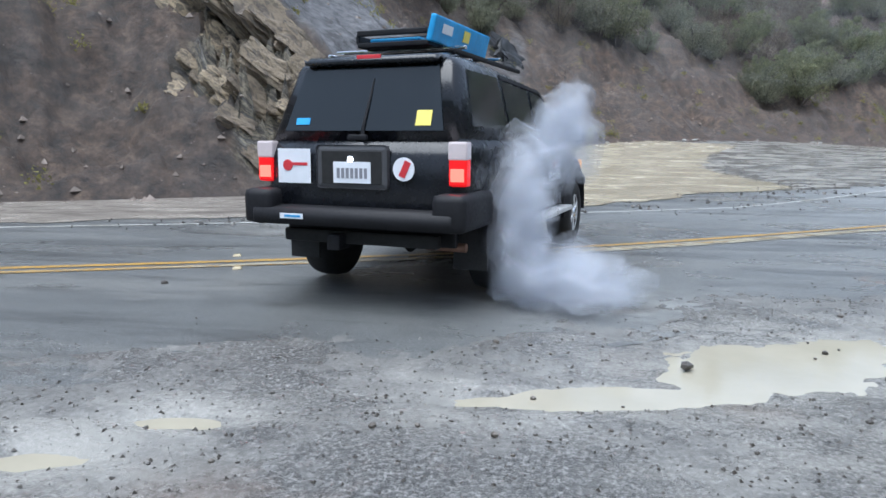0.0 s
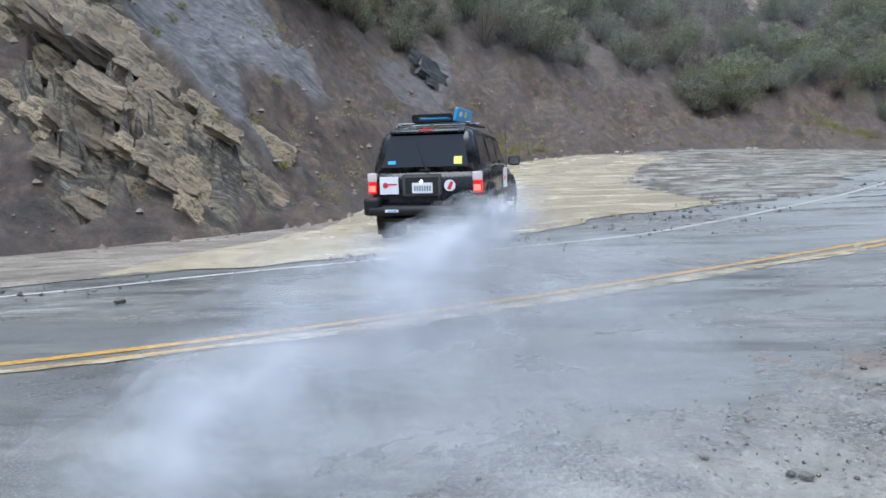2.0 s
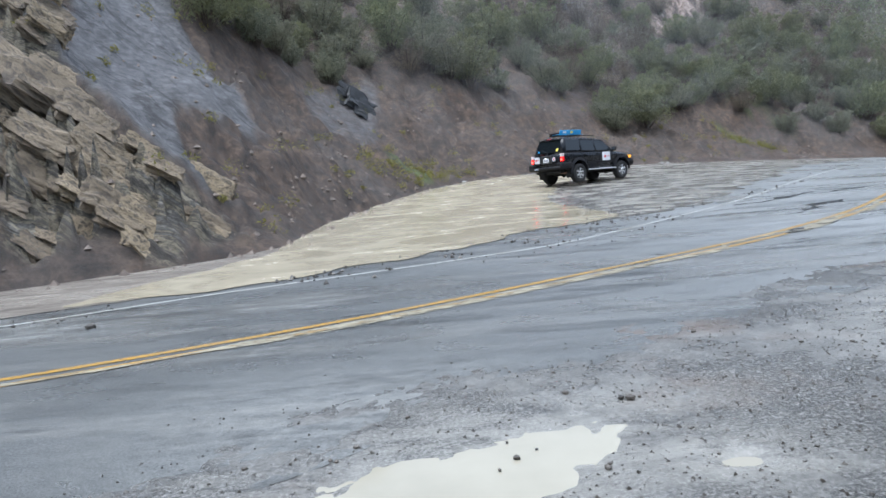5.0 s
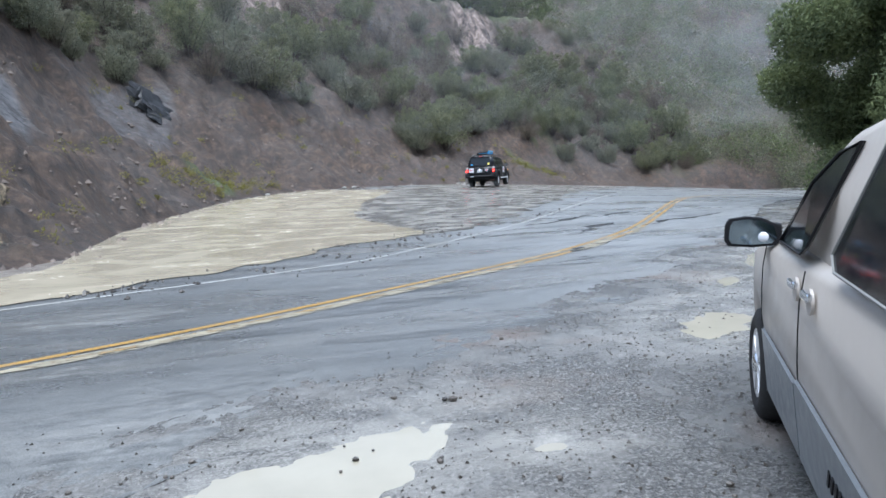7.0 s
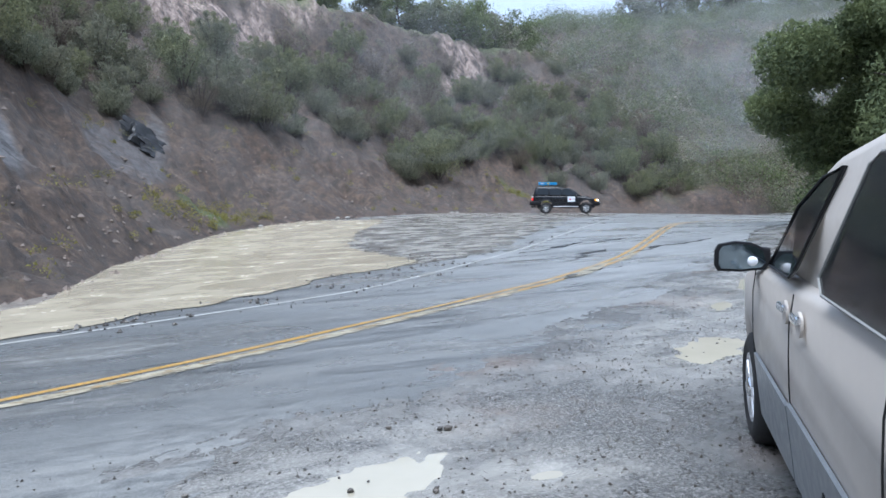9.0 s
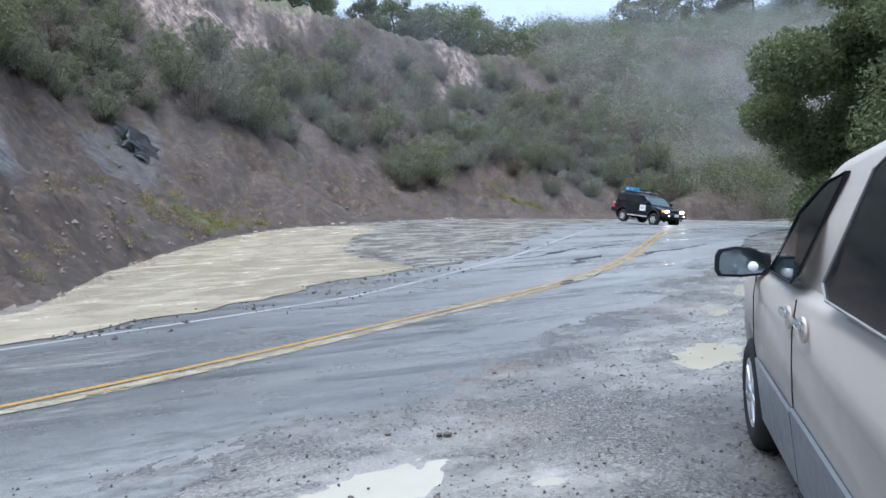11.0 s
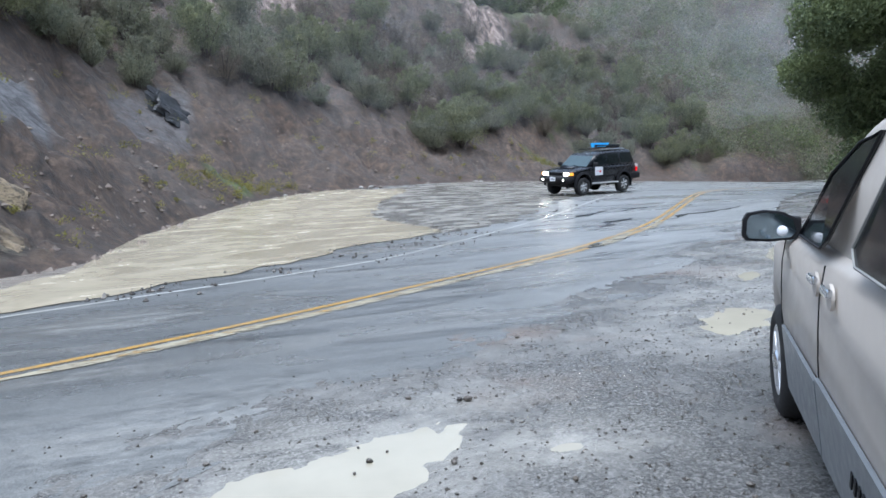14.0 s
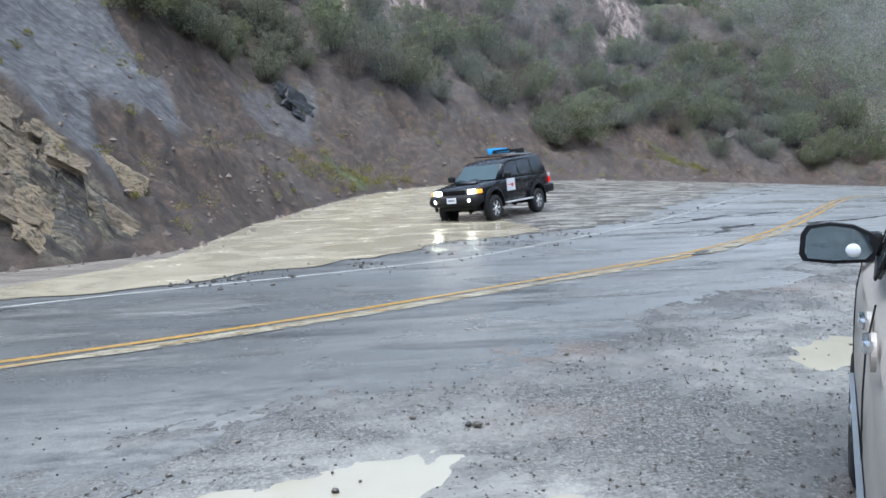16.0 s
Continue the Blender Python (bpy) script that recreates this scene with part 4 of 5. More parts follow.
stud_mat = plain("worn_ceramic_stud", (0.38, 0.32, 0.2), 0.4, 0, 0.2, 20)
for x, y in ((-3.53, 5.45), (-3.8, 6.08)):
    bm = bmesh.new()
    bmesh.ops.create_cone(bm, cap_ends=True, segments=4, radius1=0.06, radius2=0.04, depth=0.02, matrix=Matrix.Translation((0, 0, 0.012)))
    me = bpy.data.meshes.new("road_stud")
    bm.to_mesh(me)
    bm.free()
    me.materials.append(stud_mat)
    ob = tagged(new("road_stud", me), "pale ceramic stud beside the centre line", "road stud", "road studs")
    ob.matrix_basis = pose(x, y, 0.004, 0, 0, 62)
post = tagged(new("marker_post"), "thin grey roadside marker post on the verge", "post")
post.matrix_basis = pose(24.2, 20.6, float(ground_z(24.2, 20.6)) - 0.05)
post_bm = bmesh.new()
tube(post_bm, [(0, 0, 0), (0, 0, 0.6), (0.01, 0, 1.0)], [0.035, 0.035, 0.03], 6)
part("shaft", post_bm, plain("weathered_grey_post", (0.3, 0.29, 0.27), 0.7), post)
cap_bm = bmesh.new()
tube(cap_bm, [(0.01, 0, 0.86), (0.01, 0, 0.98)], [0.04, 0.04], 6)
part("reflector_band", cap_bm, line_white, post)


# ---- vehicles ----
def offset_ring(pts, inset):
    """A closed outline moved inwards (counter-clockwise points)."""
    out, n = [], len(pts)
    for i in range(n):
        a, b, c = Vector(pts[i - 1]), Vector(pts[i]), Vector(pts[(i + 1) % n])
        d1, d2 = (b - a).normalized(), (c - b).normalized()
        n1, n2 = Vector((-d1.y, d1.x)), Vector((-d2.y, d2.x))
        m = (n1 + n2)
        m = m / max(0.35, m.length_squared / 2) if m.length > 1e-6 else n1
        out.append(b + m * inset)
    return out


def slab(pts, half, rnd, lean=None, bm=None):
    """A side outline (y, z) carried across the width with rounded long edges. lean(z, y) scales the width."""
    bm = bm or bmesh.new()
    area = sum(a[0] * b[1] - b[0] * a[1] for a, b in zip(pts, pts[1:] + pts[:1]))
    pts = pts if area > 0 else pts[::-1]
    rings = []
    steps = [(0.0, 1.0), (0.3, 0.55), (0.62, 0.22), (1.0, 0.0)]
    layers = [(half - rnd * a, rnd * b) for a, b in steps]
    for x, inset in [(-h, i) for h, i in layers] + [(h, i) for h, i in layers[::-1]]:
        ring = []
        for q in offset_ring(pts, inset):
            k = lean(q.y, q.x) if lean else 1.0
            ring.append(bm.verts.new((x * k, q.x, q.y)))
        rings.append(ring)
    n = len(pts)
    for a, b in zip(rings, rings[1:]):
        for k in range(n):
            bm.faces.new((a[k], b[k], b[(k + 1) % n], a[(k + 1) % n]))
    bm.faces.new(rings[0])
    bm.faces.new(rings[-1][::-1])
    bmesh.ops.recalc_face_normals(bm, faces=bm.faces[:])
    return bm


def panel(pts, thick, bm=None):
    """A flat plate through 3D corner points, thickened along its normal."""
    bm = bm or bmesh.new()
    pts = [Vector(p) for p in pts]
    nrm = Vector()
    for a, b in zip(pts, pts[1:] + pts[:1]):
        nrm += a.cross(b)
    nrm.normalize()
    top, low = [bm.verts.new(p + nrm * thick) for p in pts], [bm.verts.new(p - nrm * 0.004) for p in pts]
    bm.faces.new(top)
    bm.faces.new(low[::-1])
    for k in range(len(pts)):
        j = (k + 1) % len(pts)
        bm.faces.new((low[k], low[j], top[j], top[k]))
    return bm


def lathe(profile, seg=32, bm=None, at=(0, 0, 0)):
    """A shape turned about the x axis: profile of (x, radius)."""
    bm = bm or bmesh.new()
    rings = [[bm.verts.new((at[0] + x, at[1] + r * math.cos(2 * math.pi * k / seg), at[2] + r * math.sin(2 * math.pi * k / seg))) for k in range(seg)] for x, r in profile]
    for a, b in zip(rings, rings[1:]):
        for k in range(seg):
            bm.faces.new((a[k], a[(k + 1) % seg], b[(k + 1) % seg], b[k]))
    bm.faces.new(rings[0][::-1])
    bm.faces.new(rings[-1])
    bmesh.ops.recalc_face_normals(bm, faces=bm.faces[:])
    return bm


def disc(centre, radius, normal, thick=0.006, seg=24):
    bm = bmesh.new()
    q = Vector(normal).to_track_quat("Z", "Y").to_matrix().to_4x4()
    bmesh.ops.create_cone(bm, cap_ends=True, segments=seg, radius1=radius, radius2=radius, depth=thick, matrix=Matrix.Translation(centre) @ q)
    return bm


def box_bm(size, at=(0, 0, 0), bevel=0.0, turn=(0, 0, 0)):
    bm = bmesh.new()
    bmesh.ops.create_cube(bm, size=1, matrix=Matrix.LocRotScale(at, Euler([radians(a) for a in turn]), size))
    if bevel:
        bmesh.ops.bevel(bm, geom=bm.edges[:], offset=bevel, segments=2, affect="EDGES", profile=0.6)
    return bm


def arc(cy, cz, r, a0, a1, n=10):
    return [(cy + r * math.cos(radians(a0 + (a1 - a0) * k / n)), cz + r * math.sin(radians(a0 + (a1 - a0) * k / n))) for k in range(n + 1)]


black = plain("dirty_black_paint", (0.007, 0.008, 0.011), 0.26, 0, 0.3, 4, 0.12, 0.35)
trim = plain("black_plastic_trim", (0.010, 0.010, 0.012), 0.6, 0, 0.2, 14, 0, 0.25)
under = plain("dark_underbody", (0.01, 0.01, 0.01), 0.8, 0, 0.3, 8)
glass = plain("dark_tinted_glass", (0.008, 0.011, 0.014), 0.06, 0, 0.1, 2)
clear_glass = plain("pale_windscreen_glass", (0.05, 0.075, 0.085), 0.05, 0, 0.1, 2)
rubber = plain("tyre_rubber", (0.014, 0.014, 0.015), 0.75, 0, 0.3, 20)
alloy = plain("bright_alloy", (0.72, 0.72, 0.73), 0.35, 0.55, 0.15, 12)
chrome = plain("chrome", (0.75, 0.76, 0.78), 0.15, 1.0, 0.05, 8)
white_vinyl = plain("white_vinyl", (0.72, 0.74, 0.78), 0.4, 0, 0.06, 10)
red_vinyl = plain("red_vinyl", (0.55, 0.035, 0.045), 0.4, 0, 0.1, 10)
blue_plastic = plain("bright_blue_plastic", (0.03, 0.30, 0.62), 0.4, 0, 0.15, 8)
yellow_vinyl = plain("yellow_vinyl", (0.75, 0.62, 0.12), 0.45, 0, 0.06, 10)
mirror_glass = plain("blue_grey_mirror", (0.34, 0.42, 0.48), 0.05, 1.0, 0.05, 5)
grey_ink = plain("grey_ink", (0.22, 0.22, 0.25), 0.5)
tail_red = glowing("lit_red_lens", (0.7, 0.008, 0.010), 0.3)
tail_hot = glowing("lit_brake_bulb", (1.0, 0.03, 0.02), 5.5)
lens_white = plain("clear_white_lens", (0.6, 0.52, 0.52), 0.15, 0, 0.05, 12, 0.5)
lens_amber = glowing("amber_lens", (0.9, 0.36, 0.04), 0.5)
head_hot = glowing("lit_headlamp", (1.0, 0.92, 0.72), 34.0)
plate_hot = glowing("plate_lamp", (0.9, 0.93, 1.0), 4.0)


def wheel_mesh(radius, width, spokes, parent, x, y, z, sign, hub_r):
    """tyre, rim and spokes under a turning wheel part"""
    w = tagged(new("wheel"), "")
    w.parent = parent
    h = width / 2
    part("tyre", lathe([(-h * 0.8, hub_r), (-h, hub_r + 0.03), (-h, radius - 0.06), (-h * 0.8, radius - 0.012), (-h * 0.4, radius), (h * 0.4, radius), (h * 0.8, radius - 0.012), (h, radius - 0.06), (h, hub_r + 0.03), (h * 0.8, hub_r)], 36), rubber, w, "", True)
    o = sign * h * 0.78
    part("rim", lathe([(o - sign * 0.10, hub_r * 0.93), (o, hub_r * 0.95), (o + sign * 0.012, hub_r), (o - sign * 0.005, hub_r * 1.02)][::int(sign)], 32), alloy, w, "", True)
    bm = disc((o - sign * 0.06, 0, 0), hub_r * 0.9, (1, 0, 0), 0.01)
    part("brake_disc", bm, under, w)
    for k in range(spokes):
        a = 360 * k / spokes
        bm = box_bm((0.03, hub_r * 0.26, hub_r * 0.86), (o, 0, hub_r * 0.5), 0.008)
        bmesh.ops.rotate(bm, verts=bm.verts[:], cent=(0, 0, 0), matrix=Matrix.Rotation(radians(a), 3, "X"))
        part("spoke", bm, alloy, w)
    part("hub_cap", lathe([(o - sign * 0.02, hub_r * 0.3), (o + sign * 0.02, hub_r * 0.28), (o + sign * 0.035, hub_r * 0.15)][::int(sign)], 20), chrome, w, "", True)
    w.matrix_basis = pose(x, y, z)
    return w


def build_suv():
    """Lifted black five-door off-roader, nose towards +y, origin on the ground between the axles."""
    root = tagged(new("suv"), "muddy black lifted four-door off-road vehicle with lit lamps", "suv")
    r, ax = 0.47, 1.34
    low = [(-2.24, 0.62)] + [(-ax - r, 0.56)] + arc(-ax, 0.46, r, 165, 15, 10) + [(-ax + r, 0.52), (ax - r, 0.52)] + arc(ax, 0.46, r, 165, 15, 10) + [(ax + r, 0.6), (2.06, 0.62), (2.12, 0.8), (2.10, 0.97), (2.02, 1.04), (1.2, 1.15), (0.9, 1.19), (-0.4, 1.23), (-2.2, 1.25), (-2.28, 1.1), (-2.29, 0.75)]
    part("body", slab(low, 0.855, 0.075, lambda z, y: 1 - 0.10 * max(0, (y - 1.5) / 0.6) ** 2 - 0.05 * max(0, (-y - 1.9) / 0.4) ** 2 - 0.04 * max(0, z - 1.05)), black, root, "black painted lower body", True)
    cab = [(-2.22, 1.22), (-0.4, 1.20), (1.03, 1.165), (0.44, 1.655), (0.26, 1.73), (-0.3, 1.79), (-1.1, 1.835), (-1.7, 1.85), (-1.95, 1.83), (-2.02, 1.78)]
    lean = lambda z, y: 1 - 0.19 * max(0, (z - 1.22) / 0.63) - 0.03 * max(0, (y - 0.2) / 0.8)
    part("cabin", slab(cab, 0.835, 0.085, lean), black, root, "", True)
    wx = lambda z, y: 0.835 * lean(z, y) + 0.004
    for sgn in (-1, 1):
        for pts, mat in (([(-2.02, 1.33), (-1.18, 1.31), (-1.18, 1.74), (-1.9, 1.74)], glass), ([(-1.08, 1.29), (-0.30, 1.27), (-0.30, 1.69), (-1.08, 1.72)], glass), ([(-0.22, 1.27), (0.74, 1.25), (0.34, 1.60), (0.14, 1.67), (-0.22, 1.69)], glass)):
            q = [(sgn * wx(z, y), y, z) for y, z in pts]
            part("side_window", panel(q if sgn < 0 else q[::-1], 0.004), mat, root)
        q = [(sgn * wx(z, y), y, z) for y, z in [(-1.1, 1.735), (0.15, 1.69), (0.36, 1.615), (0.39, 1.63), (0.17, 1.72), (-1.1, 1.77)]]
        part("rain_visor", panel(q if sgn < 0 else q[::-1], 0.025), trim, root)
        for y in (-0.95, -0.12):
            part("door_handle", box_bm((0.03, 0.16, 0.04), (sgn * 0.860, y, 1.12), 0.01), trim, root)
        for y in (-1.13, -0.26, 0.72):
            part("door_seam", box_bm((0.006, 0.012, 0.66), (sgn * 0.852, y, 0.90)), under, root)
        for a in (-ax, ax):
            bm = bmesh.new()
            outer, inner = arc(a, 0.46, r + 0.085, 188, -8, 14), arc(a, 0.46, r - 0.01, 188, -8, 14)
            ring = outer + inner[::-1]
            va = [bm.verts.new((sgn * 0.835, *p)) for p in ring]
            vb = [bm.verts.new((sgn * (0.92 if k > 14 else 0.885), *p)) for k, p in enumerate(ring)]
            n = len(ring)
            for k in range(n):
                bm.faces.new((va[k], va[(k + 1) % n], vb[(k + 1) % n], vb[k]))
            for k in range(14):
                bm.faces.new((vb[k], vb[k + 1], vb[n - 2 - k], vb[n - 1 - k]))
            bmesh.ops.recalc_face_normals(bm, faces=bm.faces[:])
            part("fender_flare", bm, trim, root, "black plastic wheel flare")
        part("side_step", box_bm((0.16, 1.7, 0.05), (sgn * 0.895, 0, 0.50), 0.02), alloy, root, "dull metal side step")
        part("body_moulding", box_bm((0.03, 1.65, 0.09), (sgn * 0.860, 0.0, 0.78), 0.01), trim, root)
        for bm in (box_bm((0.006, 0.50, 0.38), (sgn * 0.868, 0.36, 0.99)),):
            sign = part("door_sign", bm, white_vinyl, root, "white magnetic door sign with red mark")
        part("sign_mark", disc((sgn * 0.873, 0.28, 0.99), 0.055, (1, 0, 0)), red_vinyl, sign)
        part("sign_mark", box_bm((0.004, 0.22, 0.02), (sgn * 0.873, 0.45, 1.0)), red_vinyl, sign)
        m = part("mirror", box_bm((0.22, 0.13, 0.18), (sgn * 0.99, 0.74, 1.29), 0.06), trim, root, "black door mirror", True)
        part("mirror_glass", box_bm((0.17, 0.006, 0.12), (sgn * 0.99, 0.677, 1.29)), chrome, m)
        # lamps
        t = part("tail_lamp", box_bm((0.135, 0.10, 0.31), (sgn * 0.80, -2.25, 1.06), 0.02), tail_red, root, "lit red tail lamp with clear upper half")
        part("upper_lens", box_bm((0.141, 0.106, 0.13), (sgn * 0.80, -2.252, 1.152), 0.016), lens_white, t)
        part("brake_bulb", box_bm((0.10, 0.012, 0.09), (sgn * 0.80, -2.302, 0.985), 0.004), tail_hot, t)
        h = part("headlamp", box_bm((0.25, 0.10, 0.115), (sgn * 0.58, 2.075, 0.93), 0.02), head_hot, root, "lit warm white headlamp")
        part("corner_lamp", box_bm((0.10, 0.20, 0.12), (sgn * 0.765, 2.0, 0.93), 0.02), lens_amber, h)
        part("fog_lamp", disc((sgn * 0.58, 2.285, 0.70), 0.034, (0, 1, 0), 0.02), head_hot, root, "lit round fog lamp")
        part("mud_flap", box_bm((0.28, 0.02, 0.32), (sgn * 0.745, -1.86, 0.40), 0.005), rubber, root)
        part("roof_rail", box_bm((0.035, 1.75, 0.035), (sgn * 0.55, -0.85, 1.90), 0.01), chrome if sgn < 0 else trim, root)
    # rear
    gate_y = lambda z: -2.228 + max(0, z - 1.22) * 0.357
    gq = lambda x, z, out=0.0: (x, gate_y(z) - out, z)
    part("rear_window", panel([gq(0.66, 1.29, 0.004), gq(-0.66, 1.29, 0.004), gq(-0.56, 1.76, 0.004), gq(0.56, 1.76, 0.004)][::-1], 0.012), glass, root, "dark tinted rear window")
    sp = part("rear_spoiler", slab([(-2.09, 1.79), (-2.10, 1.815), (-2.04, 1.85), (-1.85, 1.875), (-1.6, 1.875), (-1.75, 1.82), (-1.98, 1.78)], 0.58, 0.05), black, root, "", True)
    part("high_brake_lamp", box_bm((0.20, 0.02, 0.03), (0, -2.075, 1.838), 0.005), red_vinyl, sp)
    b = part("rear_bumper", slab([(-2.46, 0.60), (-2.2, 0.57), (-1.80, 0.60), (-1.80, 0.73), (-2.30, 0.735), (-2.46, 0.715)], 0.86, 0.06), trim, root, "black rear bumper", True)
    for sgn in (-1, 1):
        part("bumper_end", box_bm((0.25, 0.66, 0.27), (sgn * 0.785, -2.12, 0.725), 0.055), trim, b, "", True)
    part("bumper_sticker", box_bm((0.20, 0.004, 0.04), (-0.46, -2.466, 0.665)), white_vinyl, b)
    part("sticker_bar", box_bm((0.14, 0.004, 0.016), (-0.45, -2.469, 0.665)), blue_plastic, b)
    part("tow_bar", box_bm((1.3, 0.08, 0.10), (0, -2.25, 0.50), 0.02), under, root)
    part("hitch_socket", box_bm((0.11, 0.16, 0.12), (-0.16, -2.30, 0.47), 0.015), trim, root)
    part("rear_valance", box_bm((1.45, 0.06, 0.16), (0, -2.1, 0.52), 0.02), trim, root)
    part("exhaust_pipe", lathe([(-0.16, 0.035), (0.16, 0.035)], 12, None, (0.62, -2.05, 0.44)), plain("rusty_pipe", (0.18, 0.10, 0.07), 0.6, 0.4, 0.4, 15), root)
    fr = part("plate_recess", box_bm((0.60, 0.035, 0.32), (-0.03, -2.295, 1.03), 0.035), plain("grey_surround", (0.06, 0.06, 0.065), 0.45), root, "grey plate surround")
    part("recess_back", box_bm((0.50, 0.01, 0.24), (-0.03, -2.3115, 1.025), 0.004), under, fr)
    pl = part("number_plate", box_bm((0.31, 0.008, 0.155), (-0.02, -2.322, 0.99)), white_vinyl, root, "white number plate with dark bars")
    for k in range(7):
        part("plate_bar", box_bm((0.024, 0.004, 0.075), (-0.132 + 0.038 * k, -2.328, 0.985)), grey_ink, pl)
    part("plate_lamp", disc((-0.03, -2.325, 1.085), 0.022, (0, 1, 0)), plate_hot, fr)
    s = part("tailgate_sign", box_bm((0.29, 0.006, 0.26), (-0.535, -2.297, 1.03)), white_vinyl, root, "white square sign with red burst")
    part("sign_mark", disc((-0.59, -2.303, 1.035), 0.042, (0, 1, 0)), red_vinyl, s)
    part("sign_mark", box_bm((0.15, 0.004, 0.022), (-0.49, -2.302, 1.045)), red_vinyl, s)
    s = part("round_sticker", disc((0.39, -2.298, 1.02), 0.085, (0, 1, 0)), white_vinyl, root, "round white and red sticker")
    part("sticker_mark", box_bm((0.05, 0.004, 0.12), (0.40, -2.304, 1.02), 0, (0, 25, 0)), red_vinyl, s)
    part("window_sticker", panel([gq(0.56, 1.33, 0.02), gq(0.44, 1.33, 0.02), gq(0.44, 1.44, 0.02), gq(0.56, 1.44, 0.02)][::-1], 0.002), yellow_vinyl, root, "pale yellow square sticker")
    part("window_sticker", panel([gq(-0.45, 1.34, 0.02), gq(-0.57, 1.34, 0.02), gq(-0.57, 1.39, 0.02), gq(-0.45, 1.39, 0.02)][::-1], 0.002), blue_plastic, root, "small blue sticker")
    bm = bmesh.new()
    tube(bm, [(0, 0.0, -0.02), (0, -0.02, 0.06), (0.01, -0.018, 0.24), (0.015, -0.012, 0.43)], [0.02, 0.013, 0.010, 0.006], 5)
    wiper = part("rear_wiper", bm, trim, root)
    part("gate_handle", box_bm((0.16, 0.03, 0.04), (0.02, -2.30, 1.245), 0.01), trim, root)
    # front
    part("front_bumper", slab([(2.26, 0.60), (2.29, 0.72), (2.22, 0.86), (1.80, 0.86), (1.80, 0.60), (2.1, 0.54)], 0.85, 0.10), trim, root, "black front bumper", True)
    g = part("grille", box_bm((0.80, 0.06, 0.14), (0, 2.09, 0.925), 0.02), under, root)
    for k in range(4):
        part("grille_bar", box_bm((0.76, 0.02, 0.014), (0, 2.125, 0.875 + 0.034 * k)), trim, g)
    pl = part("number_plate", box_bm((0.31, 0.008, 0.155), (0, 2.30, 0.72)), white_vinyl, root, "white front number plate")
    part("plate_bar", box_bm((0.22, 0.004, 0.06), (0, 2.306, 0.72)), grey_ink, pl)
    part("windscreen", panel([(0.72, 0.99, 1.205), (-0.72, 0.99, 1.205), (-0.63, 0.475, 1.635), (0.63, 0.475, 1.635)][::-1], 0.014), clear_glass, root, "pale reflecting windscreen")
    for x in (-0.35, 0.2):
        bm = bmesh.new()
        tube(bm, [(x, 1.06, 1.19), (x + 0.25, 0.985, 1.235), (x + 0.48, 0.97, 1.25)], [0.014, 0.01, 0.006], 5)
        part("wiper", bm, trim, root)
    part("hood_scoop", slab([(0.98, 1.15), (1.5, 1.09), (1.52, 1.165), (1.2, 1.215)], 0.36, 0.05), black, root, "raised black bonnet scoop", True)
    bm = bmesh.new()
    tube(bm, [(0.80, 1.05, 1.12), (0.80, 1.02, 2.0)], [0.006, 0.003], 5)
    part("aerial", bm, trim, root)
    part("chassis", box_bm((1.1, 3.9, 0.22), (0, 0, 0.52), 0.03), under, root)
    for a in (-ax, ax):
        part("axle", lathe([(-0.62, 0.05), (-0.1, 0.06), (0.0, 0.13), (0.1, 0.06), (0.62, 0.05)], 12, None, (0, a, 0.38)), under, root)
    wheels = [wheel_mesh(0.385, 0.27, 6, root, sx * 0.77, y, 0.385, sx, 0.215) for y in (ax, -ax) for sx in (-1, 1)]
    return root, wheels, wiper


suv, suv_wheels, suv_wiper = build_suv()


def build_roof_load(parent):
    """Crossbars, black tray and two stacked blue boards, standing on the roof rack."""
    for y in (-1.55, -0.65):
        part("crossbar", box_bm((1.16, 0.05, 0.03), (0, y, 1.945), 0.01), chrome, parent)
    tray = part("roof_tray", box_bm((0.62, 0.95, 0.04), (0.02, -1.25, 1.975), 0.01), trim, parent, "black roof tray")
    for x in (-0.29, 0.33):
        part("tray_side", box_bm((0.03, 0.95, 0.07), (x, -1.25, 2.02), 0.01), trim, tray)
    for y in (-1.72, -0.78):
        part("tray_end", box_bm((0.62, 0.03, 0.045), (0.02, y, 2.065), 0.01), trim, tray)
    b = part("blue_board", box_bm((0.05, 1.25, 0.20), (0.42, -1.25, 2.06), 0.015, (0, 14, 0)), blue_plastic, parent, "bright blue board strapped on edge")
    part("board_sticker", box_bm((0.004, 0.14, 0.09), (0.452, -1.2, 2.07), 0, (0, 14, 0)), yellow_vinyl, b)
    part("board_sticker", box_bm((0.004, 0.20, 0.07), (0.452, -1.62, 2.07), 0, (0, 14, 0)), white_vinyl, b)
    part("blue_board", box_bm((0.44, 0.86, 0.03), (0.02, -1.25, 2.012), 0.012), blue_plastic, parent, "bright blue board lying in the tray")
    part("strap", box_bm((0.64, 0.04, 0.012), (0.02, -1.45, 2.06), 0.003), trim, parent)


build_roof_load(suv)

champagne = plain("champagne_metallic_paint", (0.45, 0.41, 0.37), 0.40, 0.0, 0.015, 3, 0.12)
clad = plain("blue_grey_lower_cladding", (0.16, 0.175, 0.19), 0.4, 0.1, 0.08, 6, 0.2)
seal = plain("pale_window_trim", (0.24, 0.235, 0.22), 0.45, 0.2, 0.05, 9)


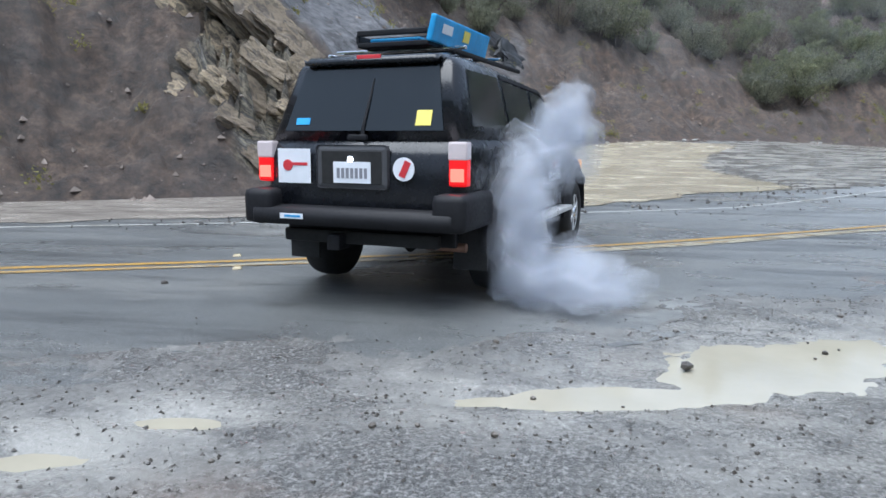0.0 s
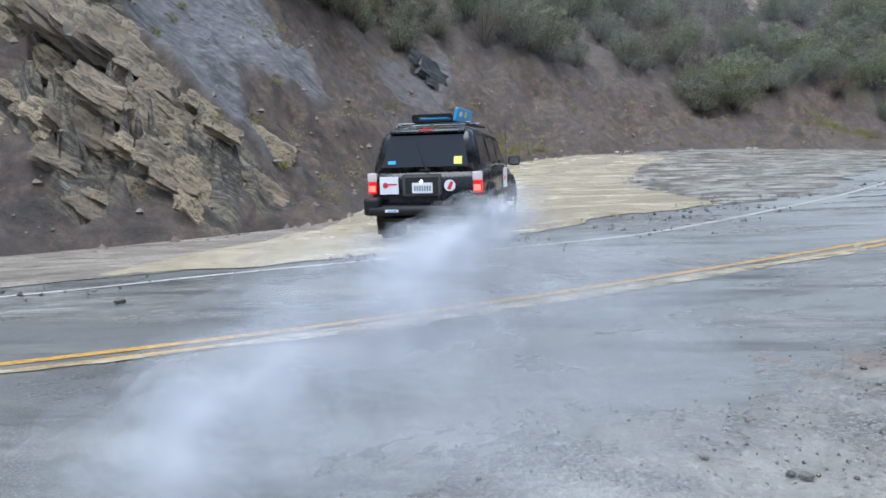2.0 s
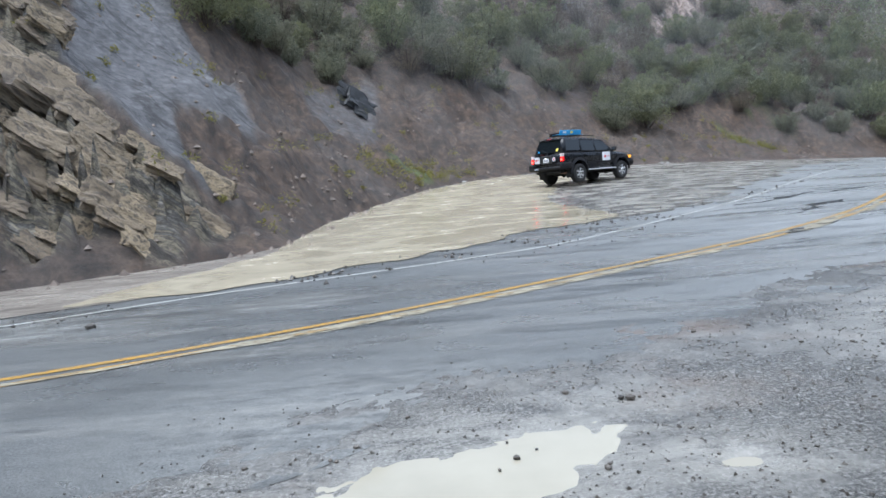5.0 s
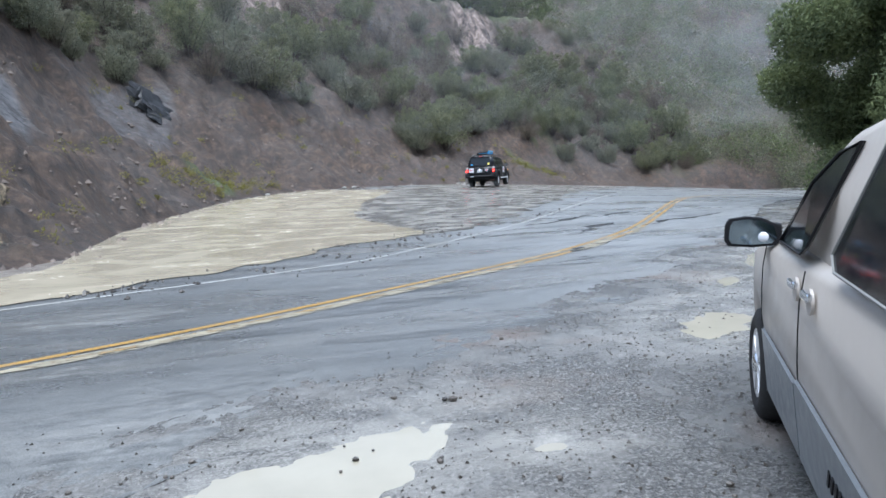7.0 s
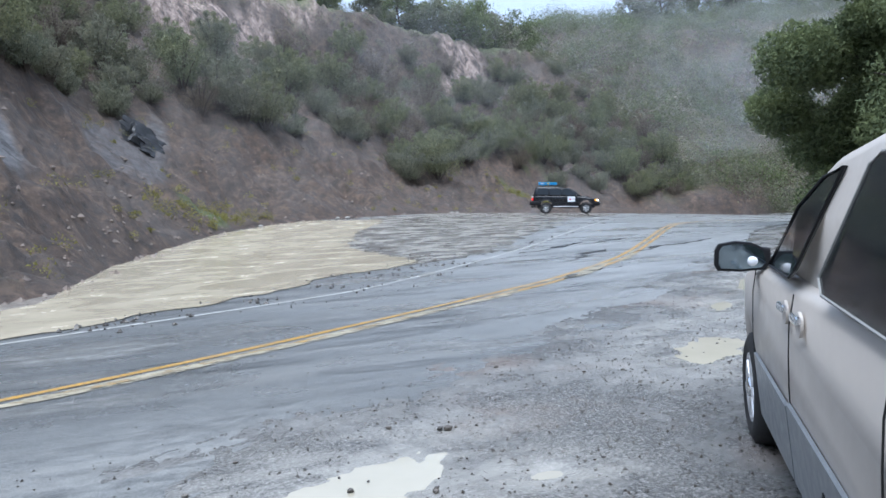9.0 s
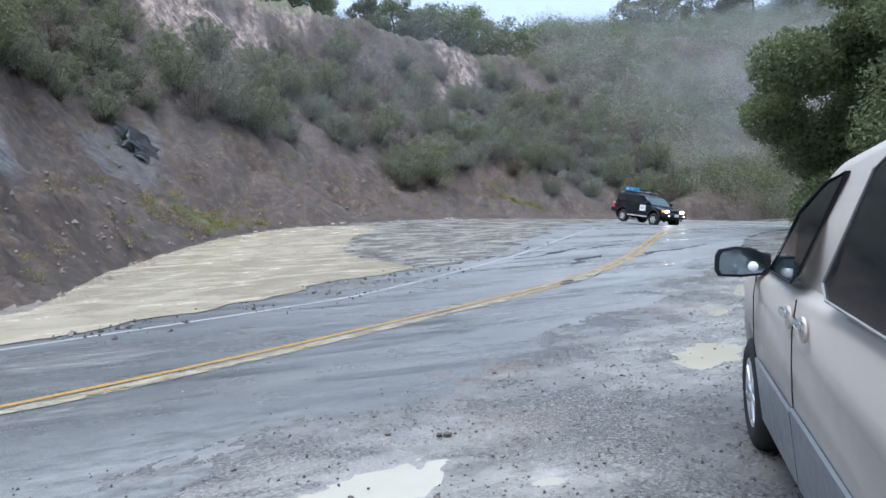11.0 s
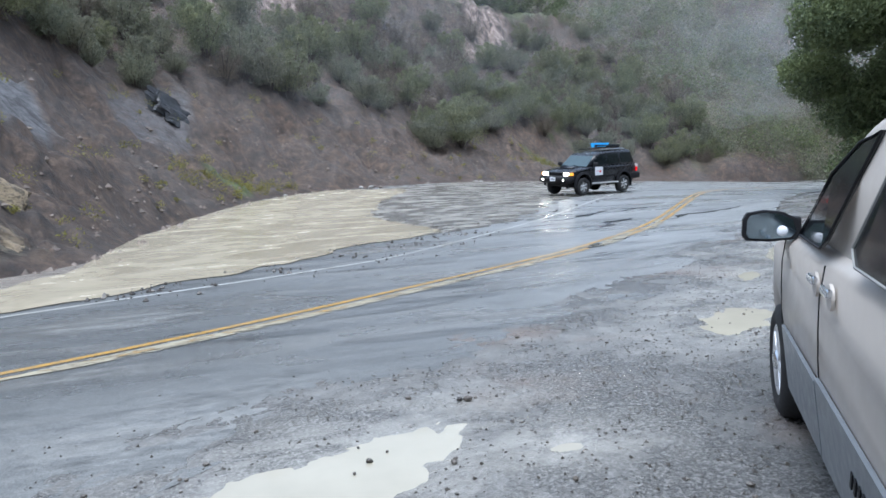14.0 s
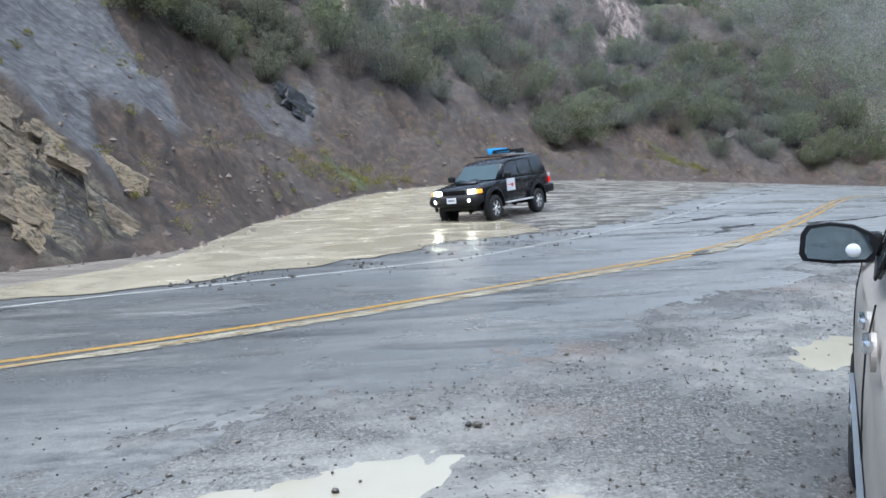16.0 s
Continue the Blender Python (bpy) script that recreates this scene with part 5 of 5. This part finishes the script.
def build_van():
    """Champagne minivan, nose towards +y; origin on the ground between the axles."""
    root = tagged(new("van"), "champagne beige minivan parked on wet gravel", "van")
    ax, r = 1.45, 0.37
    side_pts = [(-2.42, 0.42), (-ax - r, 0.30)] + arc(-ax, 0.35, r, 172, 8, 10) + [(-ax + r, 0.25), (ax - r, 0.25)] + arc(ax, 0.35, r, 172, 8, 10) + [(ax + r, 0.28), (2.38, 0.32), (2.45, 0.5), (2.40, 0.78), (2.25, 0.90), (1.75, 1.0), (1.35, 1.08), (-2.40, 1.12), (-2.46, 0.8)]
    lean = lambda z, y: 1 - 0.22 * max(0, (y - 1.35) / 1.1) ** 2 - 0.05 * max(0, (-y - 1.6) / 0.8) ** 2 - 0.045 * max(0, (0.75 - z) / 0.5) ** 2 - 0.035 * max(0, (z - 0.85) / 0.25) ** 2
    part("body", slab(side_pts, 0.93, 0.06, lean), champagne, root, "champagne painted body", True)
    top = [(-2.40, 1.08), (1.46, 1.04), (0.58, 1.455), (0.22, 1.61), (-0.3, 1.675), (-1.0, 1.705), (-1.9, 1.69), (-2.25, 1.62), (-2.36, 1.35)]
    tl = lambda z, y: 1 - 0.21 * max(0, (z - 1.08) / 0.64) ** 1.25 - 0.10 * max(0, (y - 0.3) / 1.1) ** 2
    part("cabin", slab(top, 0.895, 0.07, tl), champagne, root, "", True)
    wx = lambda z, y: 0.895 * tl(z, y)
    for sgn in (-1, 1):
        def pane(name, pts, mat, out, thick, label=""):
            q = [(sgn * (wx(z, y) + out), y, z) for y, z in pts]
            return part(name, panel(q if sgn < 0 else q[::-1], thick), mat, root, label)
        front = [(1.04, 1.085), (0.30, 1.11), (0.22, 1.15), (-0.05, 1.555), (0.20, 1.52), (0.50, 1.40)]
        rear = [(-0.19, 1.17), (-0.27, 1.12), (-1.16, 1.11), (-1.20, 1.57), (-0.44, 1.585), (-0.36, 1.55)]
        quarter = [(-1.32, 1.12), (-2.15, 1.15), (-1.98, 1.55), (-1.32, 1.58)]
        pane("side_window", front[::-1], glass, 0.006, 0.006, "dark front door window")
        pane("side_window", rear, glass, 0.006, 0.006, "black tinted sliding door window")
        pane("side_window", quarter, glass, 0.006, 0.006)
        for pts in (front, rear):
            bm = bmesh.new()
            ring = [(sgn * (wx(z, y) + 0.014), y, z) for y, z in pts + pts[:2]]
            tube(bm, ring, [0.0055] * len(ring), 5)
            part("window_trim", bm, seal if pts is rear else trim, root)
        for y, hgt in ((0.17, 0.9), (-1.0, 0.86), (1.18, 0.78)):
            bm = bmesh.new()
            pts = [(sgn * (0.93 * lean(z, y) + 0.001), y, z) for z in np.linspace(0.3, 1.06, 7)]
            tube(bm, pts, [0.0035] * 7, 4)
            part("door_seam", bm, under, root)
        for y in (0.31, 0.03):
            h = part("door_handle", box_bm((0.026, 0.12, 0.034), (sgn * 0.93, y, 0.985), 0.01), chrome, root, "bright door handle")
            part("handle_recess", disc((sgn * 0.917, y - 0.01, 0.965), 0.05, (1, 0, 0), 0.012), champagne, h)
        c = []
        for y0, y1 in ((0.18, 1.06), (-0.98, 0.16)):
            q = [(sgn * (0.93 * lean(z, y) + 0.006), y, z) for y, z in [(y0, 0.29), (y1, 0.29), (y1, 0.62), (y0, 0.60)]]
            p = part("lower_cladding", panel(q[::-1] if sgn < 0 else q, 0.012), clad, root, "blue-grey lower door cladding")
            c.append(p)
        for k in range(4):
            part("cladding_bar", box_bm((0.006, 0.02, 0.055), (sgn * 0.935, -0.42 - 0.05 * k, 0.47), 0, (14, 0, 0)), trim, c[1])
        part("mirror_arm", box_bm((0.10, 0.07, 0.09), (sgn * 0.895, 1.14, 1.125), 0.02), trim, root)
        outline = [(0.0, -0.085), (0.11, -0.078), (0.125, -0.05), (0.12, 0.03), (0.10, 0.062), (0.02, 0.075), (-0.06, 0.066), (-0.13, 0.03), (-0.15, -0.04), (-0.12, -0.075)]
        m = []
        for name, k, y0, y1, mat in (("mirror", 1.0, 1.05, 1.16, trim), ("mirror_glass", 0.84, 1.044, 1.052, mirror_glass)):
            bm = bmesh.new()
            rings = [[bm.verts.new((sgn * (1.005 + px * q), y, 1.135 + pz * q)) for px, pz in outline] for y, q in ((y0, k), (0.5 * (y0 + y1), k), (y1, k * 0.8))]
            for ra, rb in zip(rings, rings[1:]):
                for i in range(10):
                    bm.faces.new((ra[i], ra[(i + 1) % 10], rb[(i + 1) % 10], rb[i]))
            bm.faces.new(rings[0])
            bm.faces.new(rings[-1])
            bmesh.ops.recalc_face_normals(bm, faces=bm.faces[:])
            m.append(part(name, bm, mat, m[0] if m else root, "black door mirror with blind spot glass" if not m else ""))
        bm = bmesh.new()
        bmesh.ops.create_uvsphere(bm, u_segments=16, v_segments=10, radius=0.026, matrix=Matrix.Translation((sgn * 0.945, 1.04, 1.105)) @ Matrix.Diagonal((1, 0.4, 1, 1)))
        part("blind_spot_mirror", bm, white_vinyl, m[0], "", True)
        part("headlamp", box_bm((0.34, 0.14, 0.16), (sgn * 0.56, 2.28, 0.72), 0.03), lens_white, root)
        part("tail_lamp", box_bm((0.14, 0.10, 0.42), (sgn * 0.80, -2.40, 0.98), 0.02), red_vinyl, root)
        for y in (-ax, ax):
            wheel_mesh(0.325, 0.205, 7, root, sgn * 0.825, y, 0.325, sgn, 0.20)
    part("windscreen", panel([(0.74, 1.38, 1.098), (-0.74, 1.38, 1.098), (-0.66, 0.31, 1.592), (0.66, 0.31, 1.592)][::-1], 0.012), clear_glass, root)
    part("front_bumper", slab([(2.30, 0.25), (2.49, 0.30), (2.50, 0.52), (2.40, 0.58), (1.9, 0.52), (1.86, 0.28)], 0.80, 0.10), champagne, root, "", True)
    part("rear_bumper", slab([(-2.30, 0.32), (-2.52, 0.34), (-2.52, 0.6), (-2.40, 0.64), (-2.0, 0.6), (-2.0, 0.34)], 0.86, 0.08), champagne, root, "", True)
    part("floor_pan", box_bm((1.5, 4.4, 0.12), (0, 0, 0.30), 0.02), under, root)
    return root


van = build_van()
van.matrix_basis = pose(3.234, 1.462, 0, 0, 0, -36.87)

SUV_ROWS = [(0, -1.42, 6.42, 0.0, -0.8, -0.4, -15.6), (0.5, -1.13, 7.26, 0.0, -0.6, -0.6, -16.8), (1, -0.74, 8.78, -0.05, -1.6, -0.1, -13.5), (1.5, -0.38, 11.22, -0.11, -0.4, -2, -8.6), (2, 0.1, 13.85, -0.15, 0, 0.8, -9.5),
            (2.5, 0.74, 16.5, -0.2, 0.4, 2, -10.4), (3, 1.45, 18.9, -0.2, 1, 1.6, -16), (4.2, 4.6, 25.4, 0.14, 0, -1, -38), (5.5, 10.75, 31.6, 0.45, -0.8, -1.5, -59.5), (6.3, 15.1, 36.2, 0.46, 0.8, -1.6, -39.7),
            (7, 17.4, 39.9, 0.47, 0.6, -0.8, -36), (8, 19.9, 41.1, 0.42, -1.4, -2.4, -62), (9, 24.4, 41.6, 0.15, -2.6, 0, -120), (10.2, 27.3, 38.5, -0.1, -4, -4, -160), (11.5, 26.0, 33.4, -0.30, -6, -7, -185.5),
            (12, 25.3, 32.4, -0.25, -3.4, -6, -203), (12.5, 23.6, 30.8, -0.2, -3, -5.5, -222), (13, 21.7, 29.7, -0.16, 5.5, -6, -242), (14, 15.75, 26.9, 0.15, 0, -3.6, -250), (15, 10.2, 25.6, 0.22, 0.2, -2.2, -237),
            (15.4, 8.4, 24.8, 0.17, -1, 0, -228), (16, 5.4, 21.3, 0, -2, 3, -222)]


# ---- smoke, spray and mist, in rigid lumps ----
def haze_material(name, color, alpha, scale):
    m = Mat(name, 1.0)
    out = m.t.nodes["Material Output"]
    d, tr, clear = m.node("BsdfDiffuse"), m.node("BsdfTranslucent"), m.node("BsdfTransparent")
    for n in (d, tr):
        n.inputs["Color"].default_value = (*color, 1)
    both, mix = m.node("MixShader", Fac=0.5), m.node("MixShader")
    m.link(d.outputs[0], both.inputs[1]).link(tr.outputs[0], both.inputs[2])
    f = m.ramp(m.noise(scale, 5, 0.6), [(0.36, 0.0), (0.66, alpha)])
    m.link(f, mix.inputs[0]).link(clear.outputs[0], mix.inputs[1]).link(both.outputs[0], mix.inputs[2])
    m.link(mix.outputs[0], out.inputs["Surface"])
    return m.m


smoke_mat = haze_material("bluish_white_smoke", (0.70, 0.73, 0.79), 0.16, 2.2)
thin_mat = haze_material("thinning_white_smoke", (0.66, 0.69, 0.75), 0.075, 1.9)
veil_mat = haze_material("thin_white_smoke", (0.58, 0.61, 0.66), 0.036, 1.6)
spray_mat = haze_material("muddy_water_mist", (0.42, 0.36, 0.27), 0.26, 1.8)
wash_mat = haze_material("pale_muddy_spray", (0.56, 0.52, 0.44), 0.17, 2.0)
mist_mat = haze_material("rain_mist", (0.55, 0.58, 0.62), 0.036, 0.09)
haze_mat = haze_material("thin_rain_haze", (0.55, 0.58, 0.62), 0.015, 0.12)
drop_mat = plain("muddy_drops", (0.50, 0.44, 0.34), 0.2, 0, 0.3, 6)


def lump(seed, shells, radii, detail=3):
    """Nested uneven shells, so that a lump thins towards its rim."""
    bm = bmesh.new()
    off = Vector((seed * 3.1, seed * 1.7, -seed * 2.3))
    for k in range(shells):
        f = (k + 1) / shells
        made = bmesh.ops.create_icosphere(bm, subdivisions=detail, radius=1)["verts"]
        for v in made:
            n = v.co.normalized()
            s = f * (0.72 + 0.42 * noise.noise(n * 1.6 + off) + 0.2 * noise.noise(n * 4 + off * 1.3 + Vector((k, 0, 0))))
            v.co = Vector((n.x * radii[0], n.y * radii[1], n.z * radii[2])) * s
    return bm


def puff(name, label, seed, shells, radii, material, category="smoke", group=""):
    me = bpy.data.meshes.new(name)
    bm = lump(seed, shells, radii)
    bm.to_mesh(me)
    bm.free()
    me.materials.append(material)
    me.polygons.foreach_set("use_smooth", [True] * len(me.polygons))
    return tagged(new(name, me), label, category, group)


prng = np.random.default_rng(31)


def wheel_place(t, sx, sy):
    """Plan place of a point of the off-roader at a time."""
    ts = [r[0] for r in SUV_ROWS]
    x, y, a = (np.interp(t, ts, [r[k] for r in SUV_ROWS]) for k in (1, 2, 6))
    c, s = math.cos(radians(a)), math.sin(radians(a))
    return x + sx * c - sy * s, y + sx * s + sy * c


SMOKE = []
TIMES = (0, 0.25, 0.5, 0.75, 1.0, 1.25, 1.5, 1.8, 2.1, 2.5, 2.9, 3.3, 3.9, 4.6, 16)


def drifting(name, label, seed, radii, material, group, way):
    """A puff keyed along way(t), turning slowly as it goes."""
    ob = puff(name, label, seed, 7, radii, material, "smoke", group)
    spin = 16 if seed % 2 else -16
    SMOKE.append((ob, [(t, pose(*way(t), 0, 0, spin * min(t, 5))) for t in TIMES]))


# the column beside the spinning wheel, carried on with the car and then sinking
for k in range(11):
    z, sx, sy = 0.25 + 0.125 * k, 0.98 + 0.22 * prng.random() + 0.14 * (k > 7), -1.8 + 0.6 * prng.random() + 0.4 * (k > 6)
    size = 0.24 + 0.1 * prng.random() + 0.08 * (4 < k < 9)
    drifting("tyre_smoke_puff", "bluish white puff of tyre smoke", k, (size, size, size * 1.25), smoke_mat, "tyre smoke puffs",
             lambda t, z=z, sx=sx, sy=sy: (*wheel_place(min(t, 0.9), sx + 0.12 * min(t, 2), sy - 0.3 * min(t, 2)), max(-1.5, z - 0.55 * max(0, t - 0.3) * z - 2.6 * max(0, t - 0.9))))
# the billow at its foot, rolling towards the near shoulder
for k in range(13):
    x0, y0 = -0.8 + 0.75 * prng.random(), 4.15 + 0.75 * prng.random()
    dx, dy = -0.2 + 0.6 * prng.random() + 0.2 * (k % 4 == 0), 0.12 - 0.62 * prng.random() + 0.75 * (k % 4 == 0)
    size, z = 0.26 + 0.18 * prng.random(), 0.08 + 0.24 * prng.random()
    drifting("tyre_smoke_puff", "low rolling billow of tyre smoke", 20 + k, (size, size, size * 0.85), smoke_mat if k % 3 == 0 else thin_mat, "tyre smoke puffs",
             lambda t, x0=x0, y0=y0, dx=dx, dy=dy, z=z: (x0 + dx * min(t, 2), y0 + dy * min(t, 2), max(-1.5, z + 0.12 * min(t, 1) - 1.5 * max(0, t - 1.4))))
# fresh smoke left along the wheel's way, thinning as it spreads
for k in range(18):
    te = 0.25 + 1.75 * k / 17
    wx, wy = wheel_place(te, 0.75 + 0.7 * prng.random(), -1.7)
    size, z = 0.45 + 0.35 * prng.random(), 0.25 + 0.35 * prng.random()
    dx, dy = -0.3 * prng.random() + 0.2, -0.75 * prng.random()
    drifting("tyre_smoke_puff", "thin spreading puff of tyre smoke", 40 + k, (size * 1.1, size * 1.2, size * 0.7), thin_mat, "tyre smoke puffs",
             lambda t, te=te, wx=wx, wy=wy, dx=dx, dy=dy, z=z: (wx + dx * max(0, t - te), wy + dy * min(2, max(0, t - te)), max(-1.6, -1.3 + (z + 1.3) * min(1, max(0, (t - te + 0.25) / 0.4)) - 1.7 * max(0, t - 1.7 - 0.7 * te))))
# a wide low veil that hangs over the road
for k in range(12):
    x, y, r = -0.35 + 1.9 * prng.random() + 0.06 * k, 4.0 + 0.5 * k, 0.95 + 0.45 * prng.random()
    up = 0.85 + 0.06 * k
    drifting("smoke_veil", "thin veil of smoke hanging over the road", 60 + k, (r, r * 1.15, r * 0.42), veil_mat, "smoke veils",
             lambda t, x=x, y=y, up=up: (x - 0.15 * min(t, 4), y - 0.15 * min(t, 4), max(-1.7, -1.2 + 1.4 * min(1, max(0, (t - up) / 0.5)) - 0.75 * max(0, t - 2.9))))


def splash(seed, side_sign, count):
    """A fan of thrown muddy drops, open to the side."""
    r = np.random.default_rng(seed)
    a, q = r.uniform(0.15, 1.45, count), r.random(count) ** 0.6
    jet = 0.75 + 0.25 * np.sin(a * 9 + seed)
    x = side_sign * (0.05 + 1.9 * q * np.cos(a) * jet)
    z = 2.3 * q * np.sin(a) * jet - 0.15
    y = r.normal(size=count) * 0.16 * (0.4 + q)
    base = np.stack([x, y, z], 1)
    s = 0.007 + 0.04 * r.random(count) ** 3
    d = r.normal(size=(count, 4, 3))
    d /= np.linalg.norm(d, axis=2)[..., None]
    v = (base[:, None] + d * s[:, None, None] * [1, 1, 1.6]).reshape(-1, 3)
    f = (np.array([(0, 1, 2), (0, 2, 3), (0, 3, 1), (1, 3, 2)])[None] + 4 * np.arange(count)[:, None, None]).reshape(-1, 3)
    ob = sheet_from("mud_splash", v, f, drop_mat, False)
    return tagged(ob, "fan of muddy water thrown up by a wheel", "splash", "mud splashes")


for k, (sgn, lag) in enumerate(((1, 0.0), (-1, 0.05), (1, 0.35), (-1, 0.4))):
    ob = splash(5 + k, sgn, 9000)
    fog = puff("spray_cloud", "brown misty spray beside the wheels", 80 + k, 7, (1.05, 0.8, 1.15), spray_mat, "spray", "mud spray clouds")
    for thing, dx, dz in ((ob, 0.0, 0.0), (fog, 0.7, 0.6)):
        rows = [(0, pose(*wheel_place(2.1, sgn * (0.85 + dx), 1.3), -2.4))]
        for t, z in ((1.95 + lag, -2.3), (2.2 + lag, -0.7), (2.45 + lag, 0.0), (2.8 + lag, 0.0), (3.2 + lag, -0.45), (3.7 + lag, -1.6), (4.1 + lag, -2.6)):
            tt = min(t, 2.75 + lag * 0.5) - 0.05
            rows.append((t, pose(*wheel_place(tt, sgn * (0.85 + dx + 0.15 * max(0, t - 2.3)), 1.15), z + dz, 0, 0, float(np.interp(tt, [r[0] for r in SUV_ROWS], [r[6] for r in SUV_ROWS])))))
        rows.append((16, rows[-1][1]))
        SMOKE.append((thing, rows))
# pale water thrown back low behind the wheels as the car ploughs through the pool
for k in range(5):
    te, sx = 2.05 + 0.22 * k, (-0.8, 0.85, -0.3, 0.7, -0.9)[k]
    ob = puff("wash_spray", "low cream spray thrown back by the wheels", 120 + k, 6, (0.75, 0.9, 0.38), wash_mat, "spray", "mud spray clouds")
    here = wheel_place(te, sx, -2.3)
    SMOKE.append((ob, [(0, pose(*here, -1.5)), (te - 0.2, pose(*here, -1.2)), (te + 0.1, pose(*here, 0.12)), (te + 0.7, pose(here[0], here[1] - 0.2, 0.1)), (te + 1.6, pose(here[0], here[1] - 0.3, -1.4)), (16, pose(here[0], here[1] - 0.3, -1.5))]))
# low spray that trails the rear wheels on the wet road
for k, sx in enumerate((-0.75, 0.75)):
    ob = puff("wheel_spray", "low thin spray trailing a rear wheel", 90 + k, 5, (0.45, 0.8, 0.3), veil_mat, "spray", "wheel sprays")
    rows = [(0, pose(*wheel_place(0, sx, -1.9), -1.5)), (4.4, pose(*wheel_place(4.4, sx, -1.9), -1.5))]
    for r in SUV_ROWS:
        if r[0] >= 5:
            rows.append((r[0], pose(*wheel_place(r[0], sx, -1.95), r[3] + 0.18, 0, 0, r[6])))
    SMOKE.append((ob, rows))
# still mist lying against the far slope
for k, (b, q, z, r) in enumerate(((42, 66, 9, 9), (46, 72, 12, 12), (38, 88, 17, 12), (44, 92, 22, 16), (50, 84, 16, 14), (33, 98, 24, 13))):
    ob = puff("mist_bank", "pale rain mist hanging against the far slope", 100 + k, 4, (r, r, r * 0.7), mist_mat, "mist", "mist banks")
    ob.matrix_basis = pose(0.5 + q * math.sin(radians(b)), q * math.cos(radians(b)), z)
# thin rain haze before the brushy slope
for k, (b, q, z, r) in enumerate(((3, 42, 10, 10), (14, 46, 10, 10), (24, 52, 10, 11), (33, 58, 8, 11), (19, 62, 17, 13))):
    ob = puff("rain_haze", "thin rain haze drifting before the slope", 140 + k, 4, (r, r * 0.6, r * 0.7), haze_mat, "mist", "mist banks")
    ob.matrix_basis = pose(0.5 + q * math.sin(radians(b)), q * math.cos(radians(b)), z)


def motions():
    walk(suv, [(r[0], pose(*r[1:])) for r in SUV_ROWS])
    for thing, rows in SMOKE:
        walk(thing, rows)
    # the rear wiper sweeps the glass
    sweep = [(0, 2), (0.5, 40), (1, -12), (1.5, -66), (2.2, 0), (2.8, 40), (3.4, -30), (4, -66), (16, -66)]
    walk(suv_wiper, [(t, pose(0.02, -2.215, 1.27, -19.6) @ pose(0, 0, 0, 0, a)) for t, a in sweep])
    # wheels roll with the way travelled
    at = np.arange(0, 16.01, 0.1)
    t = [r[0] for r in SUV_ROWS]
    x, y = np.interp(at, t, [r[1] for r in SUV_ROWS]), np.interp(at, t, [r[2] for r in SUV_ROWS])
    turn = -np.degrees(np.r_[0, np.cumsum(np.hypot(np.diff(x), np.diff(y)))] / 0.385)
    for w in suv_wheels:
        p = tuple(w.matrix_basis.translation)
        walk(w, [(s, pose(*p, a)) for s, a in zip(at, turn)])


motions()
